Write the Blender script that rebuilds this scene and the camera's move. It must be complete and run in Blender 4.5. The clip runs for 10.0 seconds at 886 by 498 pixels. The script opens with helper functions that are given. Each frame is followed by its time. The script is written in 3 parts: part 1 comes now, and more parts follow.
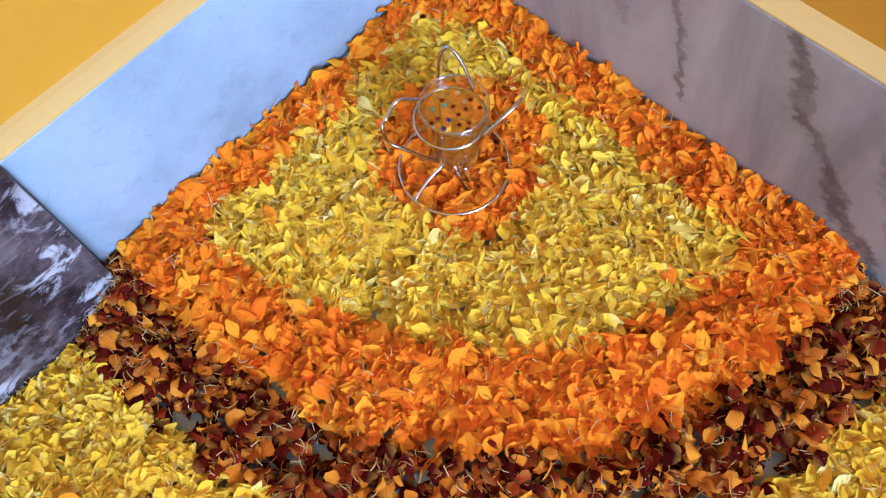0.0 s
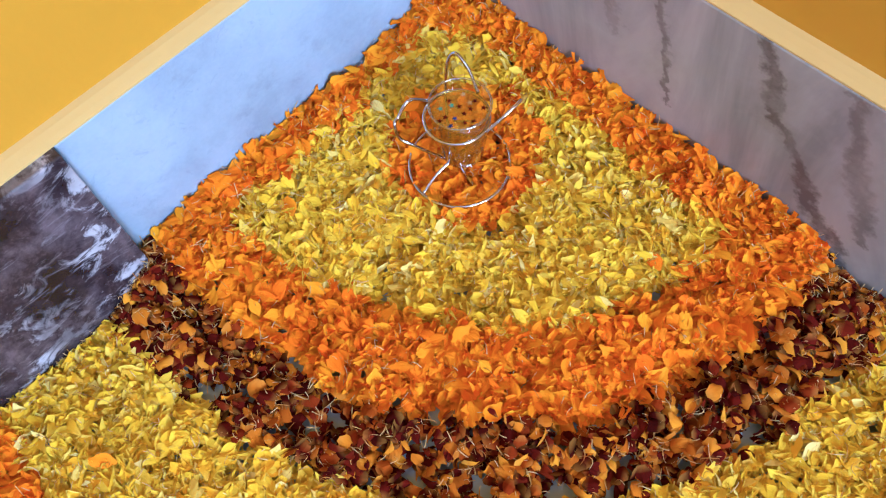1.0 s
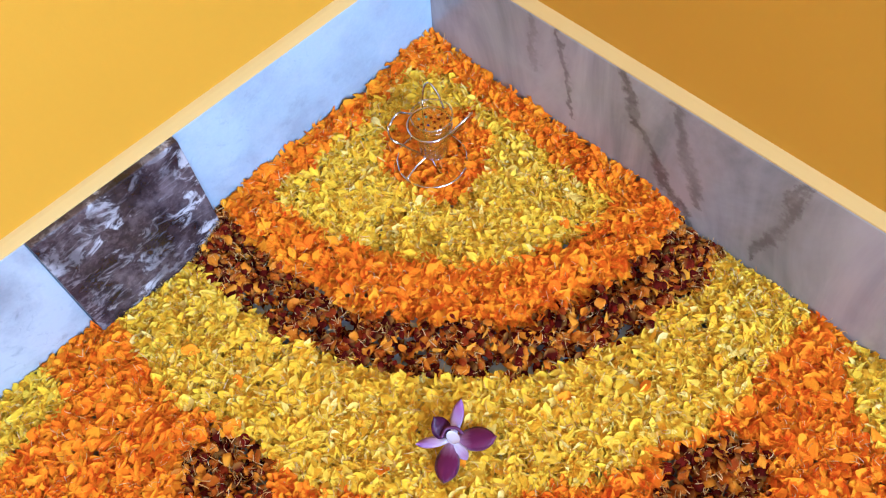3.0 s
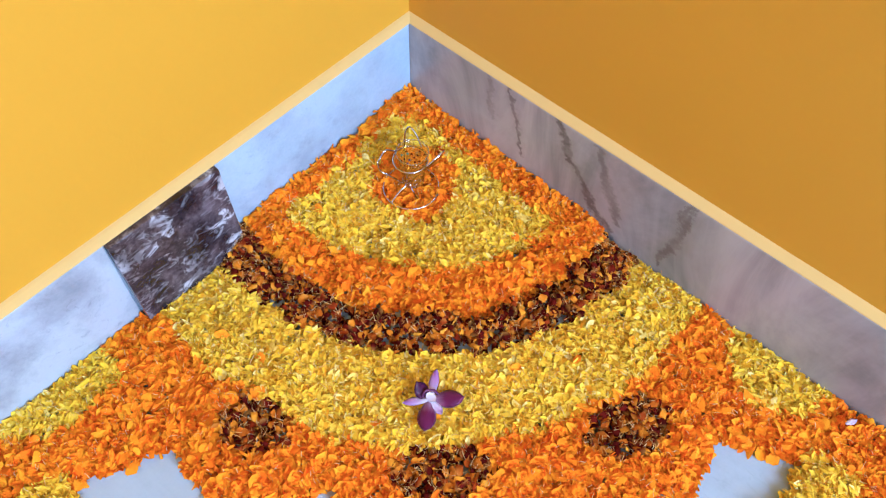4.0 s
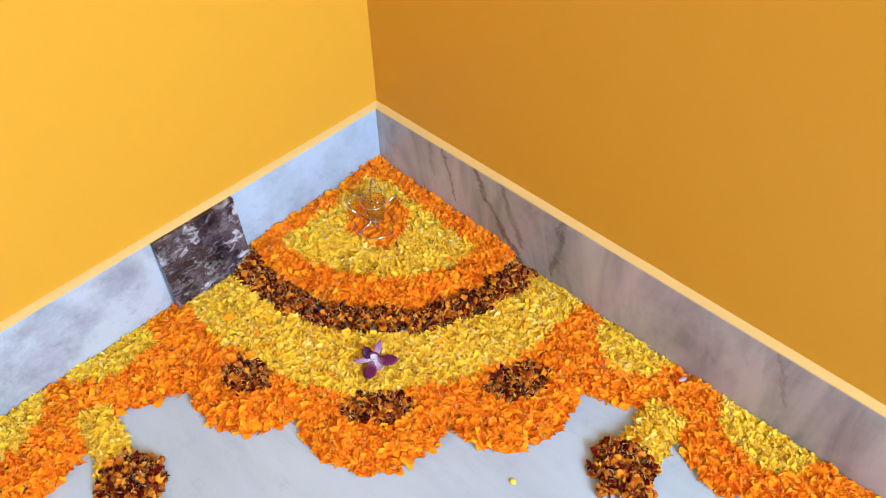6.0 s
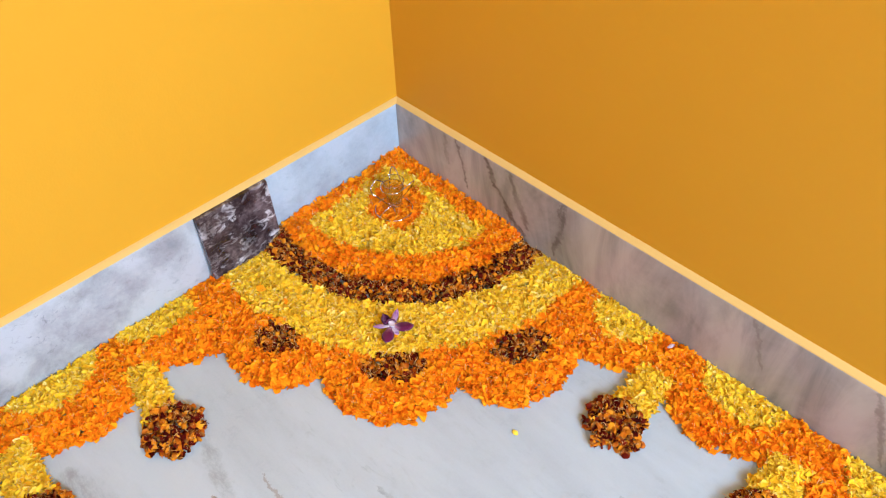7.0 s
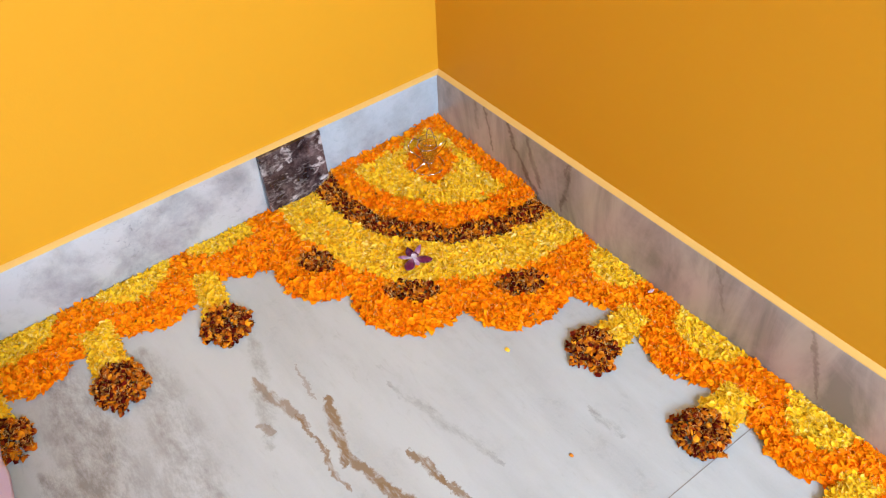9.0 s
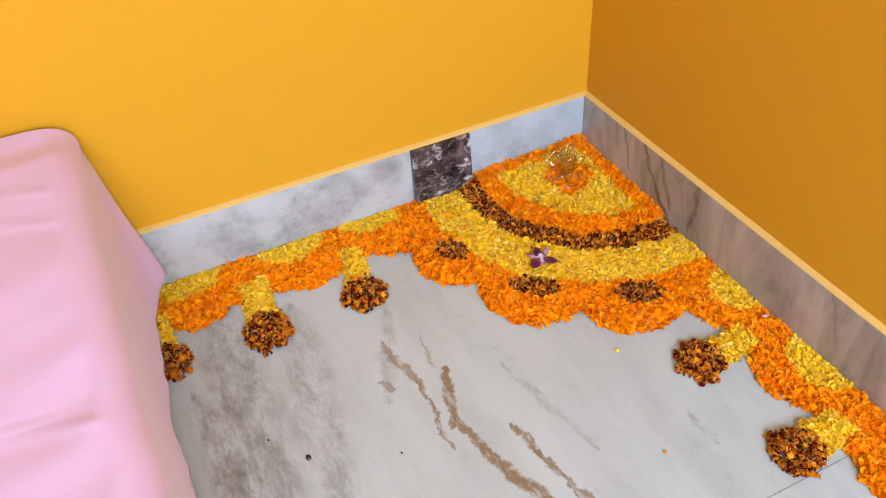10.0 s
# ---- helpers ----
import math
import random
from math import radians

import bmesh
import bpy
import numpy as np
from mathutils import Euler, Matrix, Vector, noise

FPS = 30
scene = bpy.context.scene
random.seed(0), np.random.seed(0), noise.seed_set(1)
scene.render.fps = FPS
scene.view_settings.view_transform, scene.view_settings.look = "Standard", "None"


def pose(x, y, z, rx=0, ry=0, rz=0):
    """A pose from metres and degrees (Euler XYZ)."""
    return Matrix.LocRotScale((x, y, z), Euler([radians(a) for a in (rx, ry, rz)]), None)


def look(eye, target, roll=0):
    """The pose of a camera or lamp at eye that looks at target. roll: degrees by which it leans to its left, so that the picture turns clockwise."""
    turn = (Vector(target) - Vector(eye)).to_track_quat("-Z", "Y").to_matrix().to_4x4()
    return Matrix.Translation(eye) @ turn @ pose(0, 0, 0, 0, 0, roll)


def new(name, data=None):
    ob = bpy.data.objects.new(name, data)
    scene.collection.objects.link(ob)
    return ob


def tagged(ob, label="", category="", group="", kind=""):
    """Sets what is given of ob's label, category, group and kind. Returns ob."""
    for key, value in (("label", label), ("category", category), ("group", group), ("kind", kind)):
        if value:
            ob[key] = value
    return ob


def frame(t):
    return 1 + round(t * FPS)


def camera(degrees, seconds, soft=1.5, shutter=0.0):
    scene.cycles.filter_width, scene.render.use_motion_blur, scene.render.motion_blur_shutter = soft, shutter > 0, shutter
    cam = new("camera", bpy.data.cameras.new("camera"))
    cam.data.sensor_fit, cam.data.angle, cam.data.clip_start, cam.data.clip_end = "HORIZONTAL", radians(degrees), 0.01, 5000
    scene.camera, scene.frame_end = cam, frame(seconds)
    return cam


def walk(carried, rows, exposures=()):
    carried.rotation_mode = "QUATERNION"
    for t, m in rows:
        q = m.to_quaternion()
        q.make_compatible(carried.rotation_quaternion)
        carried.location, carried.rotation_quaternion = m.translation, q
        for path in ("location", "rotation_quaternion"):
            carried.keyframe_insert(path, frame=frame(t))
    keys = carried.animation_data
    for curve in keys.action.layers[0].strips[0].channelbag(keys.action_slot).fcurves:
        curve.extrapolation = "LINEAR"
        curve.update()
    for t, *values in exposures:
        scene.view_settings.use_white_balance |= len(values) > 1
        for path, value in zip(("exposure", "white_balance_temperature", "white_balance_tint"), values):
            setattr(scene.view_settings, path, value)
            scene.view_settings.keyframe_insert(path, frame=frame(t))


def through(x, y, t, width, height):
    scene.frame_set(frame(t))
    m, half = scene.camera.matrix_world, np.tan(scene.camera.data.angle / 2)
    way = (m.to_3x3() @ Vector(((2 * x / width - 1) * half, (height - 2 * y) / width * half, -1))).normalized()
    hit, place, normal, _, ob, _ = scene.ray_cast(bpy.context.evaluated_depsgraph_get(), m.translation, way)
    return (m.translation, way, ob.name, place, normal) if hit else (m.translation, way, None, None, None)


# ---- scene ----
cam = camera(55.7, 10.0, soft=1.2)
PATH = [
    (0, (0.299, -0.29, 0.475), (-0.344, 0.243, -1.342), -7.4),
    (0.5, (0.314, -0.304, 0.485), (-0.356, 0.247, -1.317), -7.2),
    (1, (0.33, -0.322, 0.504), (-0.366, 0.257, -1.279), -6.7),
    (1.5, (0.366, -0.344, 0.536), (-0.359, 0.234, -1.236), -7.9),
    (2, (0.406, -0.378, 0.572), (-0.367, 0.238, -1.166), -7.9),
    (2.5, (0.46, -0.407, 0.625), (-0.355, 0.252, -1.079), -7.5),
    (2.7, (0.471, -0.419, 0.644), (-0.329, 0.247, -1.064), -6.8),
    (3.8, (0.522, -0.545, 0.819), (-0.18, 0.269, -0.868), 1.7),
    (4, (0.557, -0.566, 0.846), (-0.173, 0.269, -0.819), 1.3),
    (4.5, (0.63, -0.616, 0.893), (-0.197, 0.283, -0.69), 0.2),
    (5, (0.726, -0.679, 0.938), (-0.169, 0.258, -0.586), -0.7),
    (5.5, (0.81, -0.724, 0.974), (-0.119, 0.235, -0.515), -0.7),
    (5.7, (0.854, -0.728, 0.985), (-0.107, 0.237, -0.48), -1.2),
    (6.8, (1.014, -0.805, 1.051), (-0.045, 0.156, -0.347), -2.8),
    (7, (1.017, -0.829, 1.057), (-0.031, 0.132, -0.35), -2.3),
    (7.5, (1.052, -0.874, 1.078), (-0.014, 0.086, -0.316), -2.5),
    (8, (1.094, -0.893, 1.091), (0.041, 0.071, -0.31), -2.1),
    (8.5, (1.162, -0.915, 1.115), (0.088, 0.027, -0.285), -2.2),
    (9, (1.263, -0.917, 1.138), (0.097, -0.078, -0.255), -2.9),
    (9.5, (1.342, -0.953, 1.154), (0.05, -0.253, -0.202), -4.8),
    (10, (1.405, -0.99, 1.155), (0.011, -0.386, -0.146), -3.8),
]
EXPOSURES = [(0.0, 0.12, 4600, 11.5), (1.5, 0.18, 4650, 11.5), (2.5, 0.24, 4700, 11.0), (4.5, 0.25, 4800, 9.5), (5.5, 0.22, 5200, 9.5), (7.0, 0.16, 5850, 10.0), (9.0, 0.05, 6450, 12.0), (10.0, -0.08, 6550, 12.0)]
walk(cam, [(t, look(eye, target, roll)) for t, eye, target, roll in PATH], EXPOSURES)

# ---- light ----
world = bpy.data.worlds.new("sky")
scene.world = world
world.use_nodes = True
wn = world.node_tree.nodes
sky = wn.new("ShaderNodeTexSky")
sky.sky_type = "NISHITA"
sky.sun_disc = False
sky.sun_elevation, sky.sun_rotation = radians(50), radians(200)
world.node_tree.links.new(sky.outputs[0], wn["Background"].inputs[0])
wn["Background"].inputs[1].default_value = 0.12

ROOM_X, ROOM_Y, ROOM_Z = 3.8, -4.4, 2.75
WIN_Y0, WIN_Y1, WIN_Z0, WIN_Z1 = -2.05, -0.05, 1.25, 2.65


def area_lamp(name, eye, target, sx, sy, power, colour):
    lamp = bpy.data.lights.new(name, "AREA")
    lamp.shape, lamp.size, lamp.size_y = "RECTANGLE", sx, sy
    lamp.energy, lamp.color = power, colour
    ob = new(name, lamp)
    ob.matrix_world = look(eye, target)
    return ob


area_lamp("window_daylight", (ROOM_X - 0.02, (WIN_Y0 + WIN_Y1) / 2, (WIN_Z0 + WIN_Z1) / 2), (0.3, (WIN_Y0 + WIN_Y1) / 2, 0.4), 1.95, 1.32, 225, (0.76, 0.87, 1.0))


# ---- materials ----
class Mat:
    """A node material with short ways to add nodes."""

    def __init__(self, name):
        self.m = bpy.data.materials.new(name)
        self.m.use_nodes = True
        self.t = self.m.node_tree
        self.b = self.t.nodes["Principled BSDF"]

    def n(self, kind, **props):
        node = self.t.nodes.new("ShaderNode" + kind)
        for k, v in props.items():
            setattr(node, k, v)
        return node

    def link(self, a, b):
        self.t.links.new(a, b)

    def val(self, sock, v):
        if hasattr(v, "is_linked"):
            self.link(v, sock)
        else:
            sock.default_value = v

    def math(self, op, a, b=0.0, c=0.0, clamp=False):
        node = self.n("Math", operation=op, use_clamp=clamp)
        self.val(node.inputs[0], a)
        self.val(node.inputs[1], b)
        self.val(node.inputs[2], c)
        return node.outputs[0]

    def coords(self):
        return self.n("TexCoord").outputs["Object"]

    def mapped(self, vec, scale=(1, 1, 1), turn=(0, 0, 0), move=(0, 0, 0)):
        node = self.n("Mapping")
        self.link(vec, node.inputs[0])
        node.inputs[1].default_value, node.inputs[2].default_value, node.inputs[3].default_value = move, [radians(a) for a in turn], scale
        return node.outputs[0]

    def noise(self, vec, scale, detail=4.0, rough=0.55, distort=0.0):
        node = self.n("TexNoise")
        self.link(vec, node.inputs["Vector"])
        for k, v in (("Scale", scale), ("Detail", detail), ("Roughness", rough), ("Distortion", distort)):
            node.inputs[k].default_value = v
        return node

    def ramp(self, fac, stops, mode="LINEAR"):
        node = self.n("ValToRGB")
        node.color_ramp.interpolation = mode
        el = node.color_ramp.elements
        while len(el) < len(stops):
            el.new(0.5)
        for e, (p, c) in zip(el, stops):
            e.position = p
            e.color = (*c, 1) if len(c) == 3 else c
        self.link(fac, node.inputs[0])
        return node.outputs[0]

    def mix(self, fac, a, b, mode="MIX"):
        node = self.n("Mix", data_type="RGBA", blend_type=mode)
        self.val(node.inputs[0], fac)
        self.val(node.inputs[6], a if hasattr(a, "is_linked") else (*a, 1))
        self.val(node.inputs[7], b if hasattr(b, "is_linked") else (*b, 1))
        return node.outputs[2]

    def bump(self, height, strength, dist=0.001):
        node = self.n("Bump")
        node.inputs["Strength"].default_value, node.inputs["Distance"].default_value = strength, dist
        self.link(height, node.inputs["Height"])
        self.link(node.outputs[0], self.b.inputs["Normal"])

    def set(self, **kw):
        for k, v in kw.items():
            self.val(self.b.inputs[k.replace("_", " ")], v)
        return self


def grey(v):
    return (v, v, v)


def petal_material(name, stops, source="island", through=0.12, rough=0.6, gloss=0.12, claw=(0.95, 0.8, 0.4), claw_mix=0.5):
    """Petal skin: a colour of its own for each petal, veins along its length, a paler claw and fine blotches."""
    k = Mat(name)
    if source == "island":
        rnd = k.n("NewGeometry").outputs["Random Per Island"]
    else:
        rnd = k.n("ObjectInfo").outputs["Random"]
    col = k.ramp(rnd, stops)
    pos = k.n("NewGeometry").outputs["Position"]
    fine = k.noise(pos, 420, 3).outputs["Fac"]
    broad = k.noise(pos, 35, 2).outputs["Fac"]
    sep, com = k.n("SeparateXYZ"), k.n("CombineXYZ")
    k.link(k.n("UVMap").outputs[0], sep.inputs[0])
    k.link(k.math("MULTIPLY", sep.outputs[0], 9.0), com.inputs[0])
    k.link(k.math("MULTIPLY", sep.outputs[1], 0.9), com.inputs[1])
    k.link(k.math("MULTIPLY", rnd, 400.0), com.inputs[2])
    vein = k.noise(com.outputs[0], 1.0, 3, 0.6).outputs["Fac"]
    col = k.mix(k.math("MULTIPLY", k.ramp(vein, [(0.35, grey(1)), (0.65, grey(0))]), 0.35), col, k.mix(1.0, col, (0.88, 0.76, 0.55), "MULTIPLY"))
    col = k.mix(k.math("MULTIPLY", k.ramp(sep.outputs[1], [(0.05, grey(1)), (0.45, grey(0))]), claw_mix), col, claw)
    col = k.mix(k.math("MULTIPLY", fine, 0.08), col, k.mix(1.0, col, (0.72, 0.60, 0.45), "MULTIPLY"))
    col = k.mix(k.math("MULTIPLY", broad, 0.08), col, k.mix(1.0, col, (1.0, 0.8, 0.6), "MULTIPLY"))
    k.link(col, k.b.inputs["Base Color"])
    k.set(Roughness=rough)
    k.b.inputs["Specular IOR Level"].default_value = gloss
    k.bump(k.math("ADD", vein, k.math("MULTIPLY", fine, 0.3)), 0.7, 0.0010)
    tr = k.n("BsdfTranslucent")
    k.link(col, tr.inputs[0])
    mx = k.n("MixShader")
    mx.inputs[0].default_value = through
    k.link(k.b.outputs[0], mx.inputs[1])
    k.link(tr.outputs[0], mx.inputs[2])
    k.link(mx.outputs[0], k.t.nodes["Material Output"].inputs[0])
    return k.m


ORANGE = [(0.0, (0.95, 0.21, 0.002)), (0.3, (1.0, 0.30, 0.002)), (0.7, (1.0, 0.36, 0.003)), (1.0, (1.0, 0.46, 0.008))]
YELLOW = [(0.0, (0.98, 0.53, 0.010)), (0.15, (1.0, 0.65, 0.018)), (0.5, (1.0, 0.70, 0.024)), (0.85, (1.0, 0.74, 0.055)), (1.0, (1.0, 0.85, 0.28))]
BROWN = [(0.0, (0.035, 0.003, 0.002)), (0.46, (0.125, 0.010, 0.005)), (0.57, (0.27, 0.040, 0.005)), (0.70, (0.46, 0.12, 0.006)), (0.86, (0.66, 0.225, 0.009)), (1.0, (0.82, 0.36, 0.016))]
WISP = [(0.0, (0.50, 0.20, 0.03)), (0.5, (0.80, 0.48, 0.12)), (1.0, (0.90, 0.70, 0.35))]
ORANGE_SKIN = dict(claw=(1.0, 0.47, 0.015), claw_mix=0.35, gloss=0.04, through=0.14)
YELLOW_SKIN = dict(claw=(1.0, 0.82, 0.16), claw_mix=0.3, through=0.14, gloss=0.06)
BROWN_SKIN = dict(claw=(0.70, 0.36, 0.06), claw_mix=0.30, through=0.06, rough=0.85, gloss=0.02)
M_ORANGE = petal_material("orange_marigold", ORANGE, **ORANGE_SKIN)
M_YELLOW = petal_material("yellow_marigold", YELLOW, **YELLOW_SKIN)
M_BROWN = petal_material("brown_marigold", BROWN, **BROWN_SKIN)
M_WISP = petal_material("dry_florets", WISP, through=0.2)
M_ORANGE_ONE = petal_material("orange_marigold_single", ORANGE, "object", **ORANGE_SKIN)
M_YELLOW_ONE = petal_material("yellow_marigold_single", YELLOW, "object", **YELLOW_SKIN)
M_BROWN_ONE = petal_material("brown_marigold_single", BROWN, "object", **BROWN_SKIN)


def wall_paint(name, colour):
    k = Mat(name)
    p = k.coords()
    big = k.noise(p, 1.6, 3).outputs["Fac"]
    mid = k.noise(p, 22, 4).outputs["Fac"]
    fine = k.noise(p, 260, 3).outputs["Fac"]
    col = k.mix(k.math("MULTIPLY", big, 0.35), colour, tuple(c * f for c, f in zip(colour, (0.93, 0.88, 0.75))))
    col = k.mix(k.math("MULTIPLY", mid, 0.15), col, tuple(c * f for c, f in zip(colour, (1.0, 1.08, 1.4))))
    k.link(col, k.b.inputs["Base Color"])
    k.set(Roughness=0.6)
    k.b.inputs["Specular IOR Level"].default_value = 0.16
    k.bump(k.math("ADD", mid, k.math("MULTIPLY", fine, 0.4)), 0.25, 0.0015)
    return k.m


M_WALL = wall_paint("saffron_wall_paint", (0.60, 0.300, 0.015))
# Pale paint edge, with the ledge's caught light also put into the colour.
M_BEAD = wall_paint("paint_edge_with_highlight", (0.66, 0.46, 0.15))
M_CEIL = wall_paint("ceiling_white", (0.8, 0.79, 0.76))


def streak(k, p, a, b, width, warp, slope=1.5):
    """A mask along the line from a to b on the x-y plane, warped, ragged at its rims and thinning to its ends."""
    ax, ay = a
    dx, dy = b[0] - ax, b[1] - ay
    ln = math.hypot(dx, dy)
    sep = k.n("SeparateXYZ")
    k.link(p, sep.inputs[0])
    x, y = k.math("SUBTRACT", sep.outputs[0], ax), k.math("SUBTRACT", sep.outputs[1], ay)
    along = k.math("ADD", k.math("MULTIPLY", x, dx / ln), k.math("MULTIPLY", y, dy / ln))
    off = k.math("ADD", k.math("MULTIPLY", x, -dy / ln), k.math("MULTIPLY", y, dx / ln))
    off = k.math("ADD", off, warp)
    u = k.math("DIVIDE", along, ln)
    ends = k.math("MULTIPLY", k.math("MULTIPLY", u, k.math("SUBTRACT", 1.0, u)), 4.0, clamp=True)
    ends = k.math("POWER", ends, 0.5)
    w = k.math("MULTIPLY", ends, width)
    core = k.math("MULTIPLY", k.math("SUBTRACT", 1.0, k.math("DIVIDE", k.math("ABSOLUTE", off), k.math("ADD", w, 0.0003))), slope, clamp=True)
    return k.math("MULTIPLY", core, k.math("MULTIPLY", ends, 3.0, clamp=True))


def marble(name, base, dark, streaks=(), turn=10, amount=0.5, rough=0.16, scale=1.0, vein_colour=(0.20, 0.145, 0.09)):
    k = Mat(name)
    p = k.coords()
    q = k.mapped(p, (1.6 * scale, 7.0 * scale, 7.0 * scale), (0, 0, turn))
    soft = k.noise(q, 1.3, 6, 0.62, 0.15).outputs["Fac"]
    cloud = k.noise(p, 5.0 * scale, 5, 0.6, 0.4).outputs["Fac"]
    fine = k.noise(k.mapped(p, (12, 50, 50), (0, 0, turn)), 1.6, 6, 0.7, 1.2).outputs["Fac"]
    grain = k.noise(p, 300, 3).outputs["Fac"]
    f = k.ramp(soft, [(0.42, grey(0)), (0.72, grey(1))])
    col = k.mix(k.math("MULTIPLY", f, amount), base, dark)
    f2 = k.ramp(fine, [(0.56, grey(0)), (0.75, grey(1))])
    g2 = k.ramp(cloud, [(0.45, grey(0)), (0.7, grey(1))])
    col = k.mix(k.math("MULTIPLY", k.math("MULTIPLY", f2, g2), amount * 0.9), col, tuple(c * 0.6 for c in dark))
    col = k.mix(k.math("MULTIPLY", cloud, 0.18), col, tuple(c * f for c, f in zip(base, (0.8, 0.82, 0.86))))
    blot = k.ramp(k.noise(p, 24.0, 6, 0.7, 0.2).outputs["Fac"], [(0.54, grey(0)), (0.74, grey(1))])
    col = k.mix(k.math("MULTIPLY", k.math("MULTIPLY", blot, f), amount * 0.8), col, tuple(c * 0.55 for c in dark))
    col = k.mix(k.math("MULTIPLY", grain, 0.08), col, (0.9, 0.9, 0.9))
    if streaks:
        warp = k.math("MULTIPLY", k.math("SUBTRACT", k.noise(p, 14, 5, 0.7).outputs["Fac"], 0.5), 0.05)
        warp = k.math("ADD", warp, k.math("MULTIPLY", k.math("SUBTRACT", k.noise(p, 75, 4, 0.7).outputs["Fac"], 0.5), 0.016))
        rag = k.noise(k.mapped(p, (22, 70, 70), (0, 0, -8)), 1.0, 6, 0.7).outputs["Fac"]
        rag = k.ramp(rag, [(0.33, grey(0.12)), (0.50, grey(1))])
        for a, b, w, strength in streaks:
            mask = k.math("MULTIPLY", k.math("MULTIPLY", streak(k, p, a, b, w * 0.72, warp, 2.2), rag), strength)
            col = k.mix(mask, col, vein_colour)
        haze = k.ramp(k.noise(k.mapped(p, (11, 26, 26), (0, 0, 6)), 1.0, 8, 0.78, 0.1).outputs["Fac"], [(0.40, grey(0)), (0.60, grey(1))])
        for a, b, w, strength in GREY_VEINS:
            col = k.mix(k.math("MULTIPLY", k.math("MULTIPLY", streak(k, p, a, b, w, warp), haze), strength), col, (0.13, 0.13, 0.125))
    k.link(col, k.b.inputs["Base Color"])
    k.link(k.math("ADD", k.math("MULTIPLY", cloud, 0.12), rough - 0.05), k.b.inputs["Roughness"])
    k.b.inputs["Specular IOR Level"].default_value = 0.5
    k.bump(grain, 0.05, 0.0005)
    return k.m


FLOOR_VEINS = [
    ((0.35, -0.680), (0.50, -0.648), 0.016, 0.7), ((0.46, -0.655), (0.64, -0.660), 0.007, 0.85), ((0.37, -0.60), (0.46, -0.615), 0.005, 0.45),
    ((0.46, -0.595), (0.60, -0.640), 0.018, 0.95), ((0.56, -0.632), (0.70, -0.608), 0.013, 0.9), ((0.65, -0.622), (0.86, -0.545), 0.020, 0.95),
    ((0.63, -0.552), (0.72, -0.540), 0.014, 0.9), ((0.68, -0.548), (0.90, -0.490), 0.009, 0.85), ((0.44, -0.715), (0.475, -0.70), 0.012, 0.6),
]
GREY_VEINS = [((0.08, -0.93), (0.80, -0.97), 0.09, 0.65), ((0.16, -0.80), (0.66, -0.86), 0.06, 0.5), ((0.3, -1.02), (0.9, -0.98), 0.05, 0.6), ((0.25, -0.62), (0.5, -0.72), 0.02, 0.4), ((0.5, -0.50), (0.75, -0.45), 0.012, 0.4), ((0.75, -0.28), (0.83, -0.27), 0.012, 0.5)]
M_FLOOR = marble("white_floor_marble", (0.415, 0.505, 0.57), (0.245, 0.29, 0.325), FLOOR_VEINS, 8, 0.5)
M_SKIRT_PALE = marble("pale_marble", (0.38, 0.48, 0.575), (0.20, 0.26, 0.32), (), 60, 0.85)
M_SKIRT_GREY = marble("veined_grey_marble", (0.42, 0.465, 0.50), (0.13, 0.145, 0.16), (), 60, 0.95)


def right_skirting_marble():
    """Marble of the wall that runs along x: the streaks lie in its x-z plane, so the coordinates are turned."""
    k = Mat("brown_veined_marble")
    p0 = k.coords()
    sep, com = k.n("SeparateXYZ"), k.n("CombineXYZ")
    k.link(p0, sep.inputs[0])
    k.link(sep.outputs[0], com.inputs[0])
    k.link(sep.outputs[2], com.inputs[1])
    p = com.outputs[0]
    soft = k.noise(k.mapped(p, (6, 2.2, 4), (0, 0, 35)), 1.6, 6, 0.6, 0.8).outputs["Fac"]
    cloud = k.noise(p, 9, 5, 0.6, 0.5).outputs["Fac"]
    grain = k.noise(p, 300, 3).outputs["Fac"]
    col = k.mix(k.math("MULTIPLY", k.ramp(soft, [(0.38, grey(0)), (0.60, grey(1))]), 0.85), (0.42, 0.39, 0.36), (0.19, 0.19, 0.185))
    col = k.mix(k.math("MULTIPLY", k.ramp(cloud, [(0.45, grey(0)), (0.68, grey(1))]), 0.5), col, (0.45, 0.43, 0.41))
    warp = k.math("MULTIPLY", k.math("SUBTRACT", k.noise(p, 18, 5, 0.7).outputs["Fac"], 0.5), 0.05)
    rag = k.ramp(k.noise(p, 30, 5, 0.7).outputs["Fac"], [(0.30, grey(0.3)), (0.55, grey(1))])
    lines = [((0.215, 0.17), (0.262, 0.08), 0.006, 0.8), ((0.245, 0.105), (0.345, 0.0), 0.007, 0.85), ((0.155, 0.16), (0.19, 0.05), 0.004, 0.6), ((0.285, 0.15), (0.335, 0.04), 0.009, 0.55),
             ((0.41, 0.15), (0.395, 0.02), 0.007, 0.65), ((0.75, 0.16), (0.79, 0.06), 0.005, 0.3), ((0.93, 0.16), (0.98, 0.02), 0.007, 0.45), ((0.12, 0.16), (0.14, 0.08), 0.005, 0.3)]
    for a, b, w, s in lines:
        col = k.mix(k.math("MULTIPLY", streak(k, p, a, b, w * 3.5, warp, 0.9), s * 0.45), col, (0.20, 0.17, 0.15))
        col = k.mix(k.math("MULTIPLY", k.math("MULTIPLY", streak(k, p, a, b, w, warp), rag), s), col, (0.10, 0.08, 0.07))
    k.link(col, k.b.inputs["Base Color"])
    k.set(Roughness=0.2)
    k.bump(grain, 0.05, 0.0005)
    return k.m


M_SKIRT_RIGHT = right_skirting_marble()


